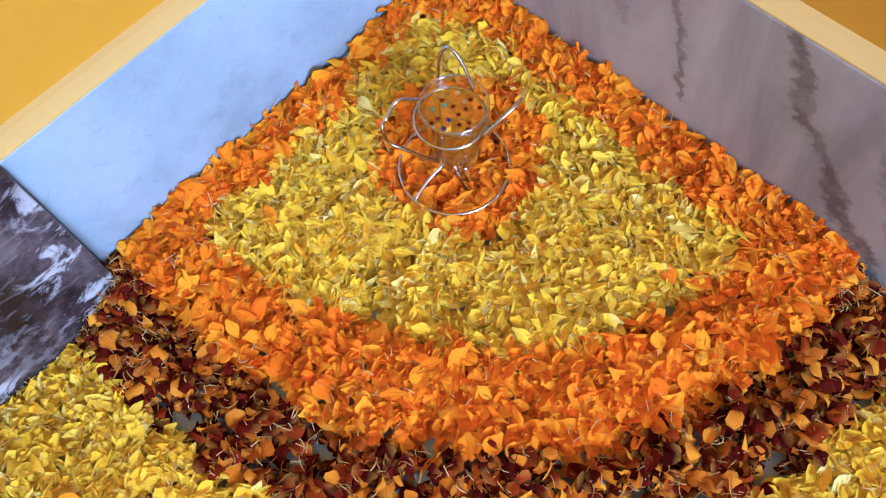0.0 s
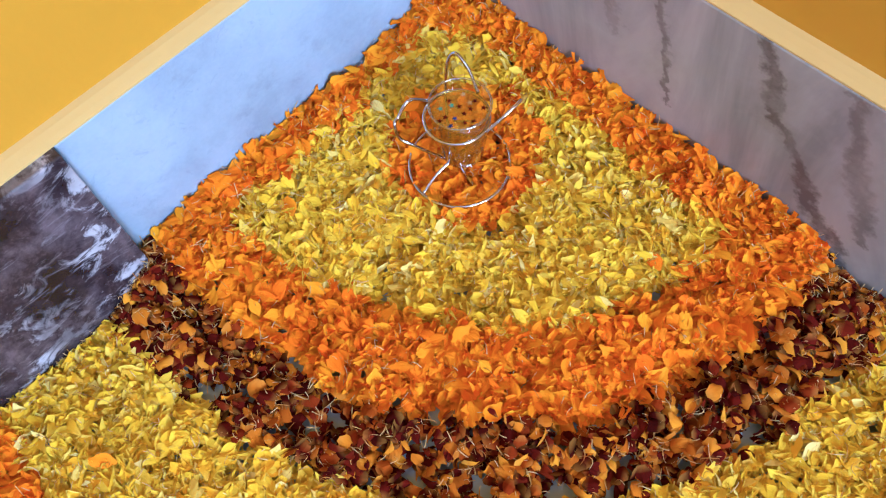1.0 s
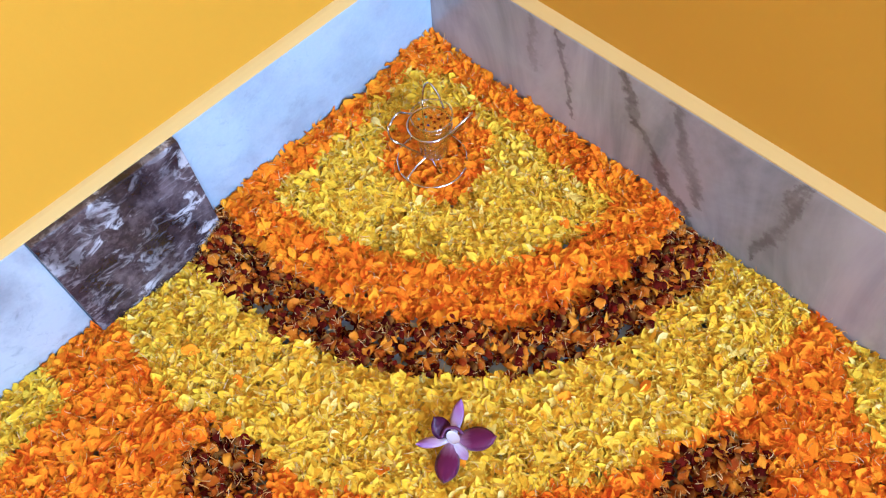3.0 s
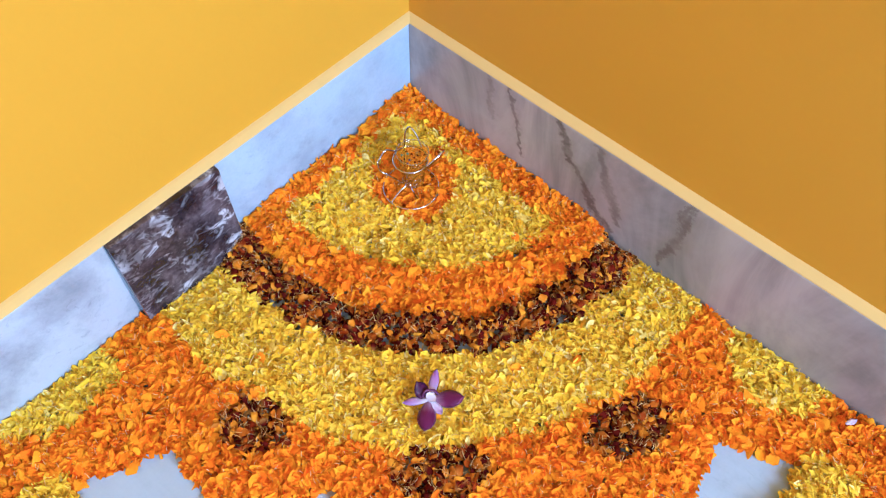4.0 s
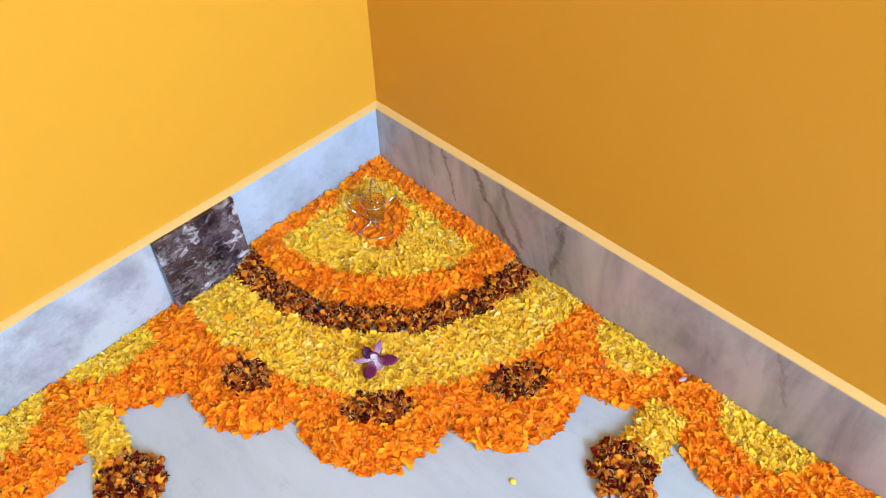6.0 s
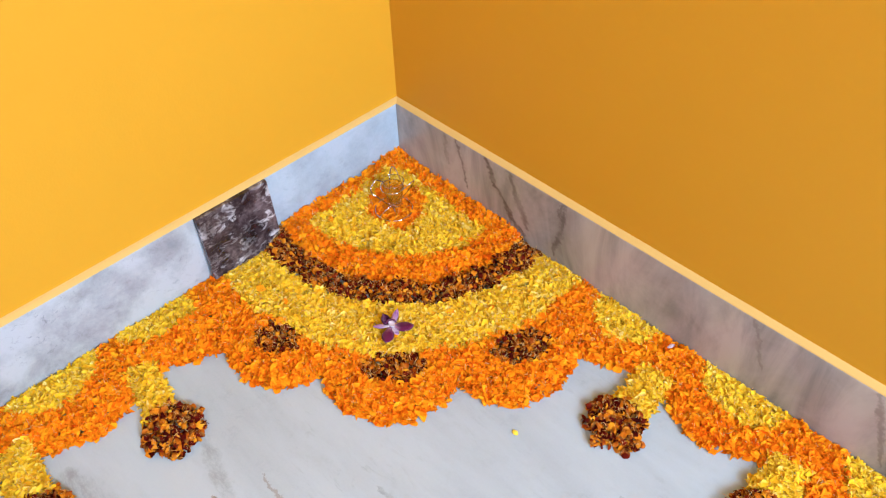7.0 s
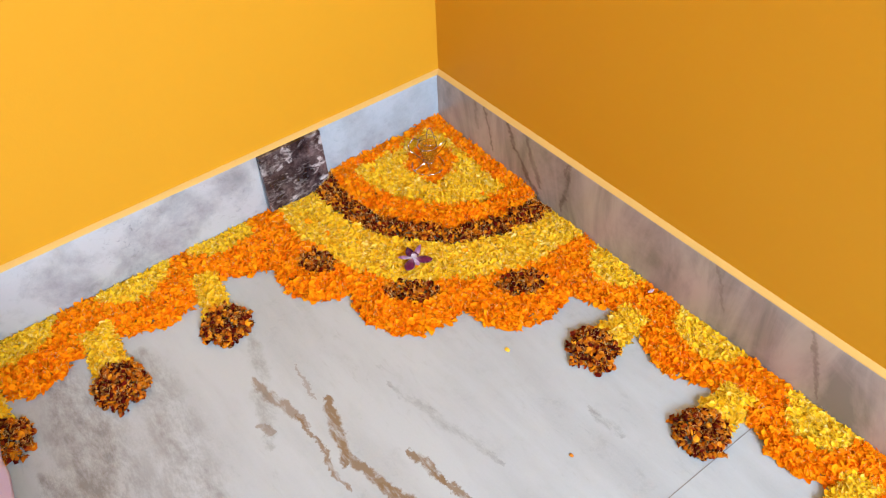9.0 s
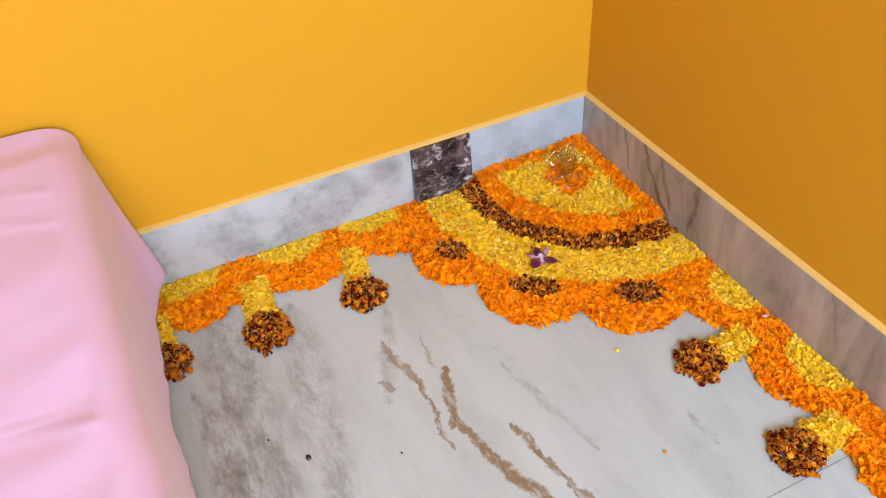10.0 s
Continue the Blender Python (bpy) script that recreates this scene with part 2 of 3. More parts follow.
def dark_marble():
    k = Mat("dark_emperador_marble")
    p = k.coords()
    blot = k.noise(p, 30, 6, 0.7, 0.1).outputs["Fac"]
    white = k.noise(k.mapped(p, (1, 0.8, 1.3), (35, 0, 0)), 46, 7, 0.68, 0.7).outputs["Fac"]
    thread = k.noise(k.mapped(p, (1, 0.5, 1.6), (48, 0, 0)), 60, 6, 0.7, 1.4).outputs["Fac"]
    clump = k.noise(p, 20, 4).outputs["Fac"]
    col = k.ramp(blot, [(0.36, (0.012, 0.008, 0.010)), (0.5, (0.038, 0.026, 0.029)), (0.68, (0.13, 0.10, 0.105))])
    near = k.ramp(clump, [(0.42, grey(0)), (0.60, grey(1))])
    m = k.math("MULTIPLY", k.ramp(white, [(0.525, grey(0)), (0.60, grey(1))]), k.math("MULTIPLY_ADD", near, 0.8, 0.2))
    col = k.mix(k.math("MULTIPLY", k.ramp(thread, [(0.56, grey(0)), (0.66, grey(1))]), 0.35), col, (0.30, 0.27, 0.28))
    col = k.mix(m, col, (0.50, 0.49, 0.51))
    k.link(col, k.b.inputs["Base Color"])
    k.set(Roughness=0.22)
    return k.m


M_DARK = dark_marble()


def cloth_material():
    k = Mat("pink_cotton")
    p = k.coords()
    weave = k.n("TexWave", wave_type="BANDS", bands_direction="X")
    weave.inputs["Scale"].default_value = 380
    k.link(p, weave.inputs["Vector"])
    big = k.noise(p, 6, 4).outputs["Fac"]
    col = k.mix(k.math("MULTIPLY", big, 0.5), (0.61, 0.43, 0.70), (0.57, 0.385, 0.66))
    k.link(col, k.b.inputs["Base Color"])
    k.set(Roughness=0.85)
    k.b.inputs["Sheen Weight"].default_value = 0.25
    k.bump(k.math("ADD", k.math("MULTIPLY", weave.outputs["Fac"], 0.3), big), 0.15, 0.001)
    return k.m


M_CLOTH = cloth_material()


def plain(name, colour, rough=0.5, metal=0.0, coat=0.0):
    k = Mat(name)
    f = k.noise(k.coords(), 90, 4).outputs["Fac"]
    col = k.mix(k.math("MULTIPLY", f, 0.3), colour, tuple(c * 0.75 for c in colour))
    k.link(col, k.b.inputs["Base Color"])
    k.set(Roughness=rough, Metallic=metal)
    k.b.inputs["Coat Weight"].default_value = coat
    return k.m


M_WIRE = plain("chrome_wire", (0.62, 0.60, 0.58), 0.16, 1.0)
M_GROUT = plain("grout", (0.22, 0.21, 0.20), 0.9)
M_FRAME = plain("painted_wood", (0.7, 0.68, 0.62), 0.5)
M_STAR_RED = plain("red_foil", (0.16, 0.02, 0.01), 0.25, 0.6)
M_STAR_BLUE = plain("blue_foil", (0.03, 0.06, 0.35), 0.25, 0.6)
M_STAR_GREEN = plain("green_foil", (0.15, 0.42, 0.30), 0.25, 0.6)
M_STAR_SILVER = plain("silver_foil", (0.75, 0.78, 0.8), 0.2, 0.9)


def clear_material(name, tint, ior, cloud=None, haze=0.0):
    """Clear, thin glass or oil: light passes straight through, tinted, with a mirror gloss at its surface; cloud and
    haze mix in a matte colour for light glowing inside.
    """
    k = Mat(name)
    k.t.nodes.remove(k.b)
    clear, gloss, mx, fr = k.n("BsdfTransparent"), k.n("BsdfGlossy"), k.n("MixShader"), k.n("LayerWeight")
    clear.inputs[0].default_value = (*tint, 1)
    gloss.inputs["Roughness"].default_value = 0.03
    k.link(k.math("MULTIPLY_ADD", k.math("POWER", fr.outputs["Facing"], 4.0), 0.85, 0.02 + (ior - 1) ** 2 / (ior + 1) ** 2), mx.inputs[0])
    body = clear.outputs[0]
    if cloud:
        inner_glow, blend = k.n("BsdfDiffuse"), k.n("MixShader")
        inner_glow.inputs[0].default_value, blend.inputs[0].default_value = (*cloud, 1), haze
        k.link(body, blend.inputs[1])
        k.link(inner_glow.outputs[0], blend.inputs[2])
        body = blend.outputs[0]
    k.link(body, mx.inputs[1])
    k.link(gloss.outputs[0], mx.inputs[2])
    k.link(mx.outputs[0], k.t.nodes["Material Output"].inputs[0])
    return k.m


M_GLASS = clear_material("clear_glass", (0.95, 0.96, 0.94), 1.6)
# The oil is clear; light glowing inside it is mixed in as matte yellow.
M_LIQUID = clear_material("scented_oil", (1.0, 0.84, 0.36), 1.33, (0.92, 0.50, 0.03), 0.16)
M_RIM = clear_material("thick_glass_rim", (0.92, 0.94, 0.92), 3.2)


def orchid_material(name, centre, rim, reach=1.0):
    k = Mat(name)
    sep = k.n("SeparateXYZ")
    k.link(k.coords(), sep.inputs[0])
    f = k.noise(k.mapped(k.coords(), (60, 400, 60)), 1.0, 3).outputs["Fac"]
    far = k.math("ADD", k.math("MULTIPLY", sep.outputs[0], 1 / 0.036), k.math("MULTIPLY", k.math("SUBTRACT", f, 0.5), 0.25), clamp=True)
    col = k.ramp(far, [(0.08 * reach, centre), (0.24 * reach, tuple((a + 2 * b) / 3 for a, b in zip(centre, rim))), (0.42 * reach, rim)])
    k.link(col, k.b.inputs["Base Color"])
    k.set(Roughness=0.45)
    k.b.inputs["Sheen Weight"].default_value = 0.2
    return k.m


M_ORCHID_DARK = orchid_material("purple_orchid", (0.66, 0.40, 0.60), (0.20, 0.010, 0.10))
M_ORCHID_PALE = orchid_material("lilac_orchid", (0.88, 0.80, 0.88), (0.50, 0.22, 0.58), 1.8)
M_ORCHID_WHITE = plain("white_orchid_lip", (0.62, 0.56, 0.68), 0.45)
M_ORCHID_DEEP = plain("deep_orchid_lip", (0.10, 0.010, 0.07), 0.45)


# ---- building helpers ----
def mesh_object(name, bm, material, smooth=False):
    me = bpy.data.meshes.new(name)
    bm.to_mesh(me)
    bm.free()
    if smooth:
        me.polygons.foreach_set("use_smooth", [True] * len(me.polygons))
    me.materials.append(material)
    return new(name, me)


def part(name, bm, material, parent, label="", smooth=False):
    ob = mesh_object(name, bm, material, smooth)
    ob.parent = parent
    return tagged(ob, label)


def box(bm, lo, hi, bevel=0.0):
    made = bmesh.ops.create_cube(bm, size=1)
    vs = made["verts"]
    for v in vs:
        v.co = Vector([l + (c + 0.5) * (h - l) for c, l, h in zip(v.co, lo, hi)])
    if bevel:
        es = list({e for v in vs for e in v.link_edges})
        bmesh.ops.bevel(bm, geom=es, offset=bevel, segments=2, affect="EDGES", profile=0.5)
    return bm


def boxed(lo, hi, bevel=0.0):
    return box(bmesh.new(), lo, hi, bevel)


def tube(bm, pts, radius, sides=8, closed=False):
    """A round wire along points."""
    n = len(pts)
    rings, up = [], Vector((0.13, 0.31, 0.94)).normalized()
    for i, p in enumerate(pts):
        a = pts[(i - 1) % n] if closed or i else pts[0]
        b = pts[(i + 1) % n] if closed or i < n - 1 else pts[-1]
        d = (Vector(b) - Vector(a)).normalized()
        s = d.cross(up).normalized()
        t = s.cross(d).normalized()
        up = t
        rings.append([bm.verts.new(Vector(p) + radius * (math.cos(2 * math.pi * j / sides) * s + math.sin(2 * math.pi * j / sides) * t)) for j in range(sides)])
    for i in range(n if closed else n - 1):
        r0, r1 = rings[i], rings[(i + 1) % n]
        for j in range(sides):
            bm.faces.new((r0[j], r0[(j + 1) % sides], r1[(j + 1) % sides], r1[j]))
    if not closed:
        bm.faces.new(rings[0][::-1])
        bm.faces.new(rings[-1])
    return bm


def spline(keys, steps=12):
    """Catmull-Rom through points."""
    ks = [Vector(k) for k in keys]
    ks = [2 * ks[0] - ks[1], *ks, 2 * ks[-1] - ks[-2]]
    out = []
    for i in range(1, len(ks) - 2):
        a, b, c, d = ks[i - 1 : i + 3]
        for s in range(steps):
            t = s / steps
            out.append(0.5 * (2 * b + (c - a) * t + (2 * a - 5 * b + 4 * c - d) * t * t + (3 * b - a - 3 * c + d) * t**3))
    return [*out, ks[-2]]


def lathe(bm, profile, sides=48):
    """A surface of revolution about z from (radius, height) pairs; zero radii close it."""
    rings = []
    for r, z in profile:
        if r <= 0:
            rings.append([bm.verts.new((0, 0, z))])
        else:
            rings.append([bm.verts.new((r * math.cos(2 * math.pi * j / sides), r * math.sin(2 * math.pi * j / sides), z)) for j in range(sides)])
    for a, b in zip(rings, rings[1:]):
        for j in range(sides):
            k2 = (j + 1) % sides
            f = [a[j % len(a)], a[k2 % len(a)], b[k2 % len(b)], b[j % len(b)]]
            f = list(dict.fromkeys(f))
            if len(f) > 2:
                bm.faces.new(f)
    bmesh.ops.recalc_face_normals(bm, faces=bm.faces)
    return bm


# ---- the room ----
SET = 0.012  # the plaster stands back behind the skirting's face by this much
T = 0.15
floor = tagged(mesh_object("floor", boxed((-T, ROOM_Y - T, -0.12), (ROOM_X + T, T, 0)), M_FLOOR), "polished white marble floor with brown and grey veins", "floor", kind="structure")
tagged(mesh_object("wall_left", boxed((-SET - T, ROOM_Y - T, 0), (-SET, SET + T, ROOM_Z)), M_WALL), "saffron yellow painted plaster wall", "wall", kind="structure")
tagged(mesh_object("wall_right", boxed((-SET, SET, 0), (ROOM_X + T, SET + T, ROOM_Z)), M_WALL), "saffron yellow painted plaster wall", "wall", kind="structure")
tagged(mesh_object("wall_back", boxed((-SET, ROOM_Y - T, 0), (ROOM_X + T, ROOM_Y, ROOM_Z)), M_WALL), "saffron yellow painted plaster wall", "wall", kind="structure")
tagged(mesh_object("ceiling", boxed((-SET - T, ROOM_Y - T, ROOM_Z), (ROOM_X + T, SET + T, ROOM_Z + 0.12)), M_CEIL), "plain white ceiling", "ceiling", kind="structure")
bm = bmesh.new()
box(bm, (ROOM_X, ROOM_Y, 0), (ROOM_X + T, WIN_Y0, ROOM_Z))
box(bm, (ROOM_X, WIN_Y1, 0), (ROOM_X + T, SET, ROOM_Z))
box(bm, (ROOM_X, WIN_Y0, 0), (ROOM_X + T, WIN_Y1, WIN_Z0))
box(bm, (ROOM_X, WIN_Y0, WIN_Z1), (ROOM_X + T, WIN_Y1, ROOM_Z))
tagged(mesh_object("wall_window", bm, M_WALL), "saffron yellow painted wall with a window opening", "wall", kind="structure")


def bead(name, a, b, inward, label, deep=SET):
    """The painted fillet on top of the skirting: a slope from its front edge back to the plaster."""
    bm = bmesh.new()
    n = 80
    a, b, inward = Vector(a), Vector(b), Vector(inward)
    rows = []
    for i in range(n + 1):
        p = a.lerp(b, i / n)
        j = 0.0006 * noise.noise(p * 22)
        prof = [(-0.0005, 0.0), (-0.0005, 0.0012 + j), (-0.3 * deep, 0.0028 + j), (-0.66 * deep, 0.0046 + j), (-deep - 0.0005, 0.0058 + j), (-deep - 0.0005, 0.0)]
        rows.append([bm.verts.new(p + inward * d + Vector((0, 0, h))) for d, h in prof])
    for r0, r1 in zip(rows, rows[1:]):
        for j in range(len(r0)):
            k2 = (j + 1) % len(r0)
            bm.faces.new((r0[j], r0[k2], r1[k2], r1[j]))
    bm.faces.new(rows[0])
    bm.faces.new(rows[-1][::-1])
    bmesh.ops.recalc_face_normals(bm, faces=bm.faces)
    return tagged(mesh_object(name, bm, M_BEAD), label, "trim", kind="structure")


SK = 0.148
bead("trim_left", (0, SET, SK), (0, ROOM_Y, SK), (1, 0, 0), "pale yellow painted edge above the marble skirting, highlight in its colour")
bead("trim_right", (-SET, 0, SK), (ROOM_X, 0, SK), (0, -1, 0), "pale yellow painted edge above the marble skirting, highlight in its colour")


def skirting(name, parent, lo, hi, material, label):
    ob = mesh_object(name, boxed(lo, hi, 0.0012), material)
    ob.parent = parent
    return tagged(ob, label)


base_left = tagged(new("baseboard_left"), "pale and grey veined marble skirting along the lit wall", "skirting", kind="structure")
skirting("skirting_tile", base_left, (-SET, -0.302, 0), (-0.0005, -0.0005, SK), M_SKIRT_PALE, "plain pale bluish marble piece")
skirting("skirting_tile", base_left, (-SET, -0.4431, 0), (-0.0045, -0.3021, SK), M_SKIRT_GREY, "grey marble piece behind a leaning tile")
leaning = tagged(mesh_object("leaning_tile", boxed((0, -0.4425, 0.0), (0.010, -0.3022, SK), 0.0012), M_DARK), "dark brown marble tile with white flecks leaning on the skirting", "tile")
for v in leaning.data.vertices:
    v.co.x += 0.008 - 0.0110 * v.co.z / SK
skirting("skirting_tile", base_left, (-SET, -1.6, 0), (0, -0.4432, SK), M_SKIRT_GREY, "grey veined marble piece")
skirting("skirting_tile", base_left, (-SET, ROOM_Y, 0), (0, -1.6008, SK), M_SKIRT_GREY, "grey veined marble piece")
base_right = tagged(new("baseboard_right"), "marble skirting with brown streaks under the shaded wall", "skirting", kind="structure")
skirting("skirting_tile", base_right, (-SET, 0.0, 0), (1.55, SET, SK), M_SKIRT_RIGHT, "brownish marble piece with dark streaks")
skirting("skirting_tile", base_right, (1.5508, 0.0, 0), (ROOM_X, SET, SK), M_SKIRT_RIGHT, "brownish marble piece with dark streaks")

# the joint between two floor slabs
joint = tagged(mesh_object("floor_joint", boxed((-0.0006, -0.9, 0), (0.0006, 0.9, 0.0004)), M_GROUT), "thin dark joint between marble slabs", "floor joint", kind="structure")
joint.matrix_world = pose(0.942, -0.90, 0, 0, 0, 0)

window = tagged(new("window_1"), "plain painted window frame letting in soft daylight", "window", kind="structure")
for y0, y1, z0, z1 in ((WIN_Y0, WIN_Y0 + 0.05, WIN_Z0, WIN_Z1), (WIN_Y1 - 0.05, WIN_Y1, WIN_Z0, WIN_Z1), (WIN_Y0 + 0.05, WIN_Y1 - 0.05, WIN_Z0, WIN_Z0 + 0.05), (WIN_Y0 + 0.05, WIN_Y1 - 0.05, WIN_Z1 - 0.05, WIN_Z1)):
    part("window_frame", boxed((ROOM_X + 0.06, y0, z0), (ROOM_X + 0.11, y1, z1), 0.004), M_FRAME, window)


# ---- the bed ----
def bed_cover():
    """A cotton cover over a bed: flat top, rounded edge, and a hanging side that flares and folds."""
    TOP, EDGE, X0, X1, LOW = 0.443, -1.112, 0.012, 2.15, 0.045
    me_v, cols = [], 330
    prof = 46
    for i in range(cols + 1):
        x = X0 + (X1 - X0) * (i / cols) ** 1.25
        near = math.exp(-(((x - 0.03) / 0.085) ** 2))
        for j in range(prof + 1):
            if j <= 16:  # top, from the back to the rounded edge
                s = j / 16
                y, z = -3.0 + (EDGE + 3.0) * (1 - (1 - s) ** 2.2), TOP
                z += 0.006 * noise.noise((x * 4, y * 5, 1.0)) + 0.003 * abs(noise.noise((x * 7 + 3 * y, y * 6 - x, 4.0))) + 0.0035 * math.exp(-(((x - 0.72 - 0.38 * (y + 1.102)) / 0.005) ** 2)) + 0.004 * math.exp(-(((x - 0.20 - 0.5 * (y + 1.16) - 0.02 * math.sin(9 * y)) / 0.009) ** 2)) * math.exp(-(((y + 1.22) / 0.12) ** 2)) + 0.004 * math.exp(-(((x - 0.30 - 0.35 * (y + 1.16)) / 0.008) ** 2)) * math.exp(-(((y + 1.20) / 0.09) ** 2)) + 0.006 * noise.noise((x * 16 + y * 9, y * 3, 8.0)) * math.exp(-(((y + 1.14) / 0.08) ** 2))
                hang = 0
            elif j <= 24:
                a = (j - 16) / 8 * math.pi / 2
                r = 0.046
                y, z = EDGE + r * math.sin(a), TOP - r + r * math.cos(a)
                hang = 0.1 * (j - 16) / 8
            else:
                s = (j - 24) / (prof - 24)
                y, z = EDGE + 0.046, TOP - 0.046 - s * (TOP - 0.046 - LOW)
                hang = s
            fold = 0.010 * math.sin(9 * x + 0.6) + 0.008 * noise.noise((x * 11, z * 2.5, 3.0)) + 0.004 * noise.noise((x * 30, z * 4, 9.0))
            y += hang * (fold + 0.010 + 0.045 * near) + 0.003 * noise.noise((x * 9, y * 9, z * 9))
            z += -0.02 * near * (j <= 24) * (y > EDGE - 0.1) + 0.03 * near * hang
            me_v.append((x, y, z))
    cover = tagged(new("bed_cover"), "pink cotton bed cover hanging loosely over a bed edge", "bed cover")
    for name, j0, j1, label in (("cloth", 0, prof, "pale pink cotton, smooth on top and softly folded at the side"),):
        wide = j1 - j0 + 1
        vs = [me_v[i * (prof + 1) + j] for i in range(cols + 1) for j in range(j0, j1 + 1)]
        faces = [(i * wide + j, (i + 1) * wide + j, (i + 1) * wide + j + 1, i * wide + j + 1) for i in range(cols) for j in range(wide - 1)]
        me = bpy.data.meshes.new(name)
        me.from_pydata(vs, [], faces)
        me.polygons.foreach_set("use_smooth", [True] * len(me.polygons))
        me.materials.append(M_CLOTH)
        ob = new(name, me)
        ob.parent = cover
        tagged(ob, label)
        mod = ob.modifiers.new("thick", "SOLIDIFY")
        mod.thickness, mod.offset = 0.002, -1
    return cover


bed_cover()
bed = tagged(new("bed"), "low bed wholly hidden under a pink cover", "bed")
bed.location = (1.07, -2.0, 0)
part("mattress", boxed((-1.03, -0.95, 0.22), (1.05, 0.89, 0.417), 0.03), M_FRAME, bed)
for sx in (-0.98, 0.98):
    for sy in (-0.88, 0.82):
        part("leg", boxed((sx - 0.03, sy - 0.03, 0), (sx + 0.03, sy + 0.03, 0.22), 0.004), M_FRAME, bed)


# ---- petals ----
rng = np.random.default_rng(7)


def petal_template(seed, width, cup, curl, notch, nu=4, nv=5, claw=0.16, full=(0.42, 0.62)):
    """A marigold petal one unit long: a narrow claw that opens into a rounded, frilled and gently rippled blade."""
    r = np.random.default_rng(seed)
    v = np.linspace(0, 1, nv + 1)[:, None] * np.ones((1, nu + 1))
    u = np.linspace(-1, 1, nu + 1)[None, :] * np.ones((nv + 1, 1))
    open_at = r.uniform(*full)
    s = np.clip(v / open_at, 0, 1)
    blade = s * s * (3 - 2 * s)
    tip = np.clip((v - open_at) / (1 - open_at), 0, 1)
    half = width * 0.5 * (claw + (1 - claw) * blade) * np.sqrt(1 - r.uniform(0.35, 0.6) * tip**2)
    x = v - r.uniform(0.10, 0.26) * u * u * v**3 + notch * np.cos(r.uniform(4.0, 8.0) * np.pi * u / 2 + r.uniform(0, 3)) * (v > 0.99)
    side = u * half
    z = cup * width * np.abs(u) ** 1.6 * v + r.uniform(0.03, 0.11) * width * np.sin(r.uniform(4, 8) * u + r.uniform(0, 6)) * v**1.5
    tw = r.normal(0, 0.38) * v
    y = side * np.cos(tw) - z * np.sin(tw) + 0.13 * r.normal() * v * v
    z = side * np.sin(tw) + z * np.cos(tw) + curl * (v - 0.4) ** 2
    p = np.stack([x - 0.5, y, z - z.mean()], -1).reshape(-1, 3)
    i, j = np.meshgrid(np.arange(nv), np.arange(nu), indexing="ij")
    a = (i * (nu + 1) + j).ravel()
    return p, np.stack([a, a + 1, a + nu + 2, a + nu + 1], -1), np.stack([u * 0.5 + 0.5, v], -1).reshape(-1, 2)


def kinds(base, count, nu=4, nv=5, claw=0.16, full=(0.42, 0.62), **kw):
    r = np.random.default_rng(base)
    lo_hi = dict(width=(0.5, 0.8), cup=(-0.3, 0.6), curl=(-0.5, 0.9), notch=(0.05, 0.2))
    lo_hi.update(kw)
    return [petal_template(base + n, *[r.uniform(*lo_hi[k]) for k in ("width", "cup", "curl", "notch")], nu, nv, claw, full) for n in range(count)]


def orange_kinds(nu, nv):
    """Broad fans, and narrower petals that have curled up."""
    return kinds(100, 10, nu, nv, width=(0.5, 0.8), cup=(-0.25, 0.3), curl=(-0.45, 0.5), notch=(0.02, 0.07)) + kinds(150, 10, nu, nv, width=(0.2, 0.45), cup=(0.0, 0.7), curl=(-0.9, 1.3), notch=(0.02, 0.07))


def yellow_kinds(nu, nv):
    """Short fans and many thin slivers and crescents."""
    return kinds(200, 9, nu, nv, width=(0.38, 0.64), cup=(-0.2, 0.45), curl=(-0.5, 0.7), notch=(0.02, 0.07)) + kinds(250, 9, nu, nv, width=(0.14, 0.30), cup=(0.0, 0.6), curl=(-0.9, 1.2), notch=(0.0, 0.04))


def brown_kinds(nu, nv):
    """Round domed petals, and narrow ones rolled up."""
    return kinds(300, 9, nu, nv, 0.4, (0.3, 0.45), width=(0.75, 1.0), cup=(-0.55, -0.2), curl=(-0.9, 0.0), notch=(0.0, 0.03)) + kinds(350, 6, nu, nv, width=(0.35, 0.7), cup=(-0.4, 0.6), curl=(-1.6, 1.4), notch=(0.02, 0.08))


T_WISP = [petal_template(400 + n, 0.06, 0.0, c, 0.0, 1, 5, 0.8) for n, c in enumerate((-2.4, -1.5, 1.4, 2.2, 3.0))]
NEAR = {"orange": orange_kinds(7, 6), "yellow": yellow_kinds(5, 5), "brown": brown_kinds(6, 6)}
FAR = {"orange": orange_kinds(3, 3), "yellow": yellow_kinds(2, 4), "brown": brown_kinds(3, 4)}


def petal_mesh(name, template, material):
    p, q, uv = template
    me = bpy.data.meshes.new(name)
    me.from_pydata(p.tolist(), [], q.tolist())
    me.uv_layers.new(name="UVMap").data.foreach_set("uv", uv[q].astype(np.float32).ravel())
    me.polygons.foreach_set("use_smooth", [True] * len(me.polygons))
    me.materials.append(material)
    return me


def turns(yaw, tilt, roll):
    """Rotation matrices, row by row."""
    cy, sy, ct, st, cr, sr = np.cos(yaw), np.sin(yaw), np.cos(tilt), np.sin(tilt), np.cos(roll), np.sin(roll)
    o, l = np.zeros_like(yaw), np.ones_like(yaw)
    z = np.stack([cy, -sy, o, sy, cy, o, o, o, l], -1).reshape(-1, 3, 3)
    y = np.stack([ct, o, st, o, l, o, -st, o, ct], -1).reshape(-1, 3, 3)
    x = np.stack([l, o, o, o, cr, -sr, o, sr, cr], -1).reshape(-1, 3, 3)
    return z @ y @ x


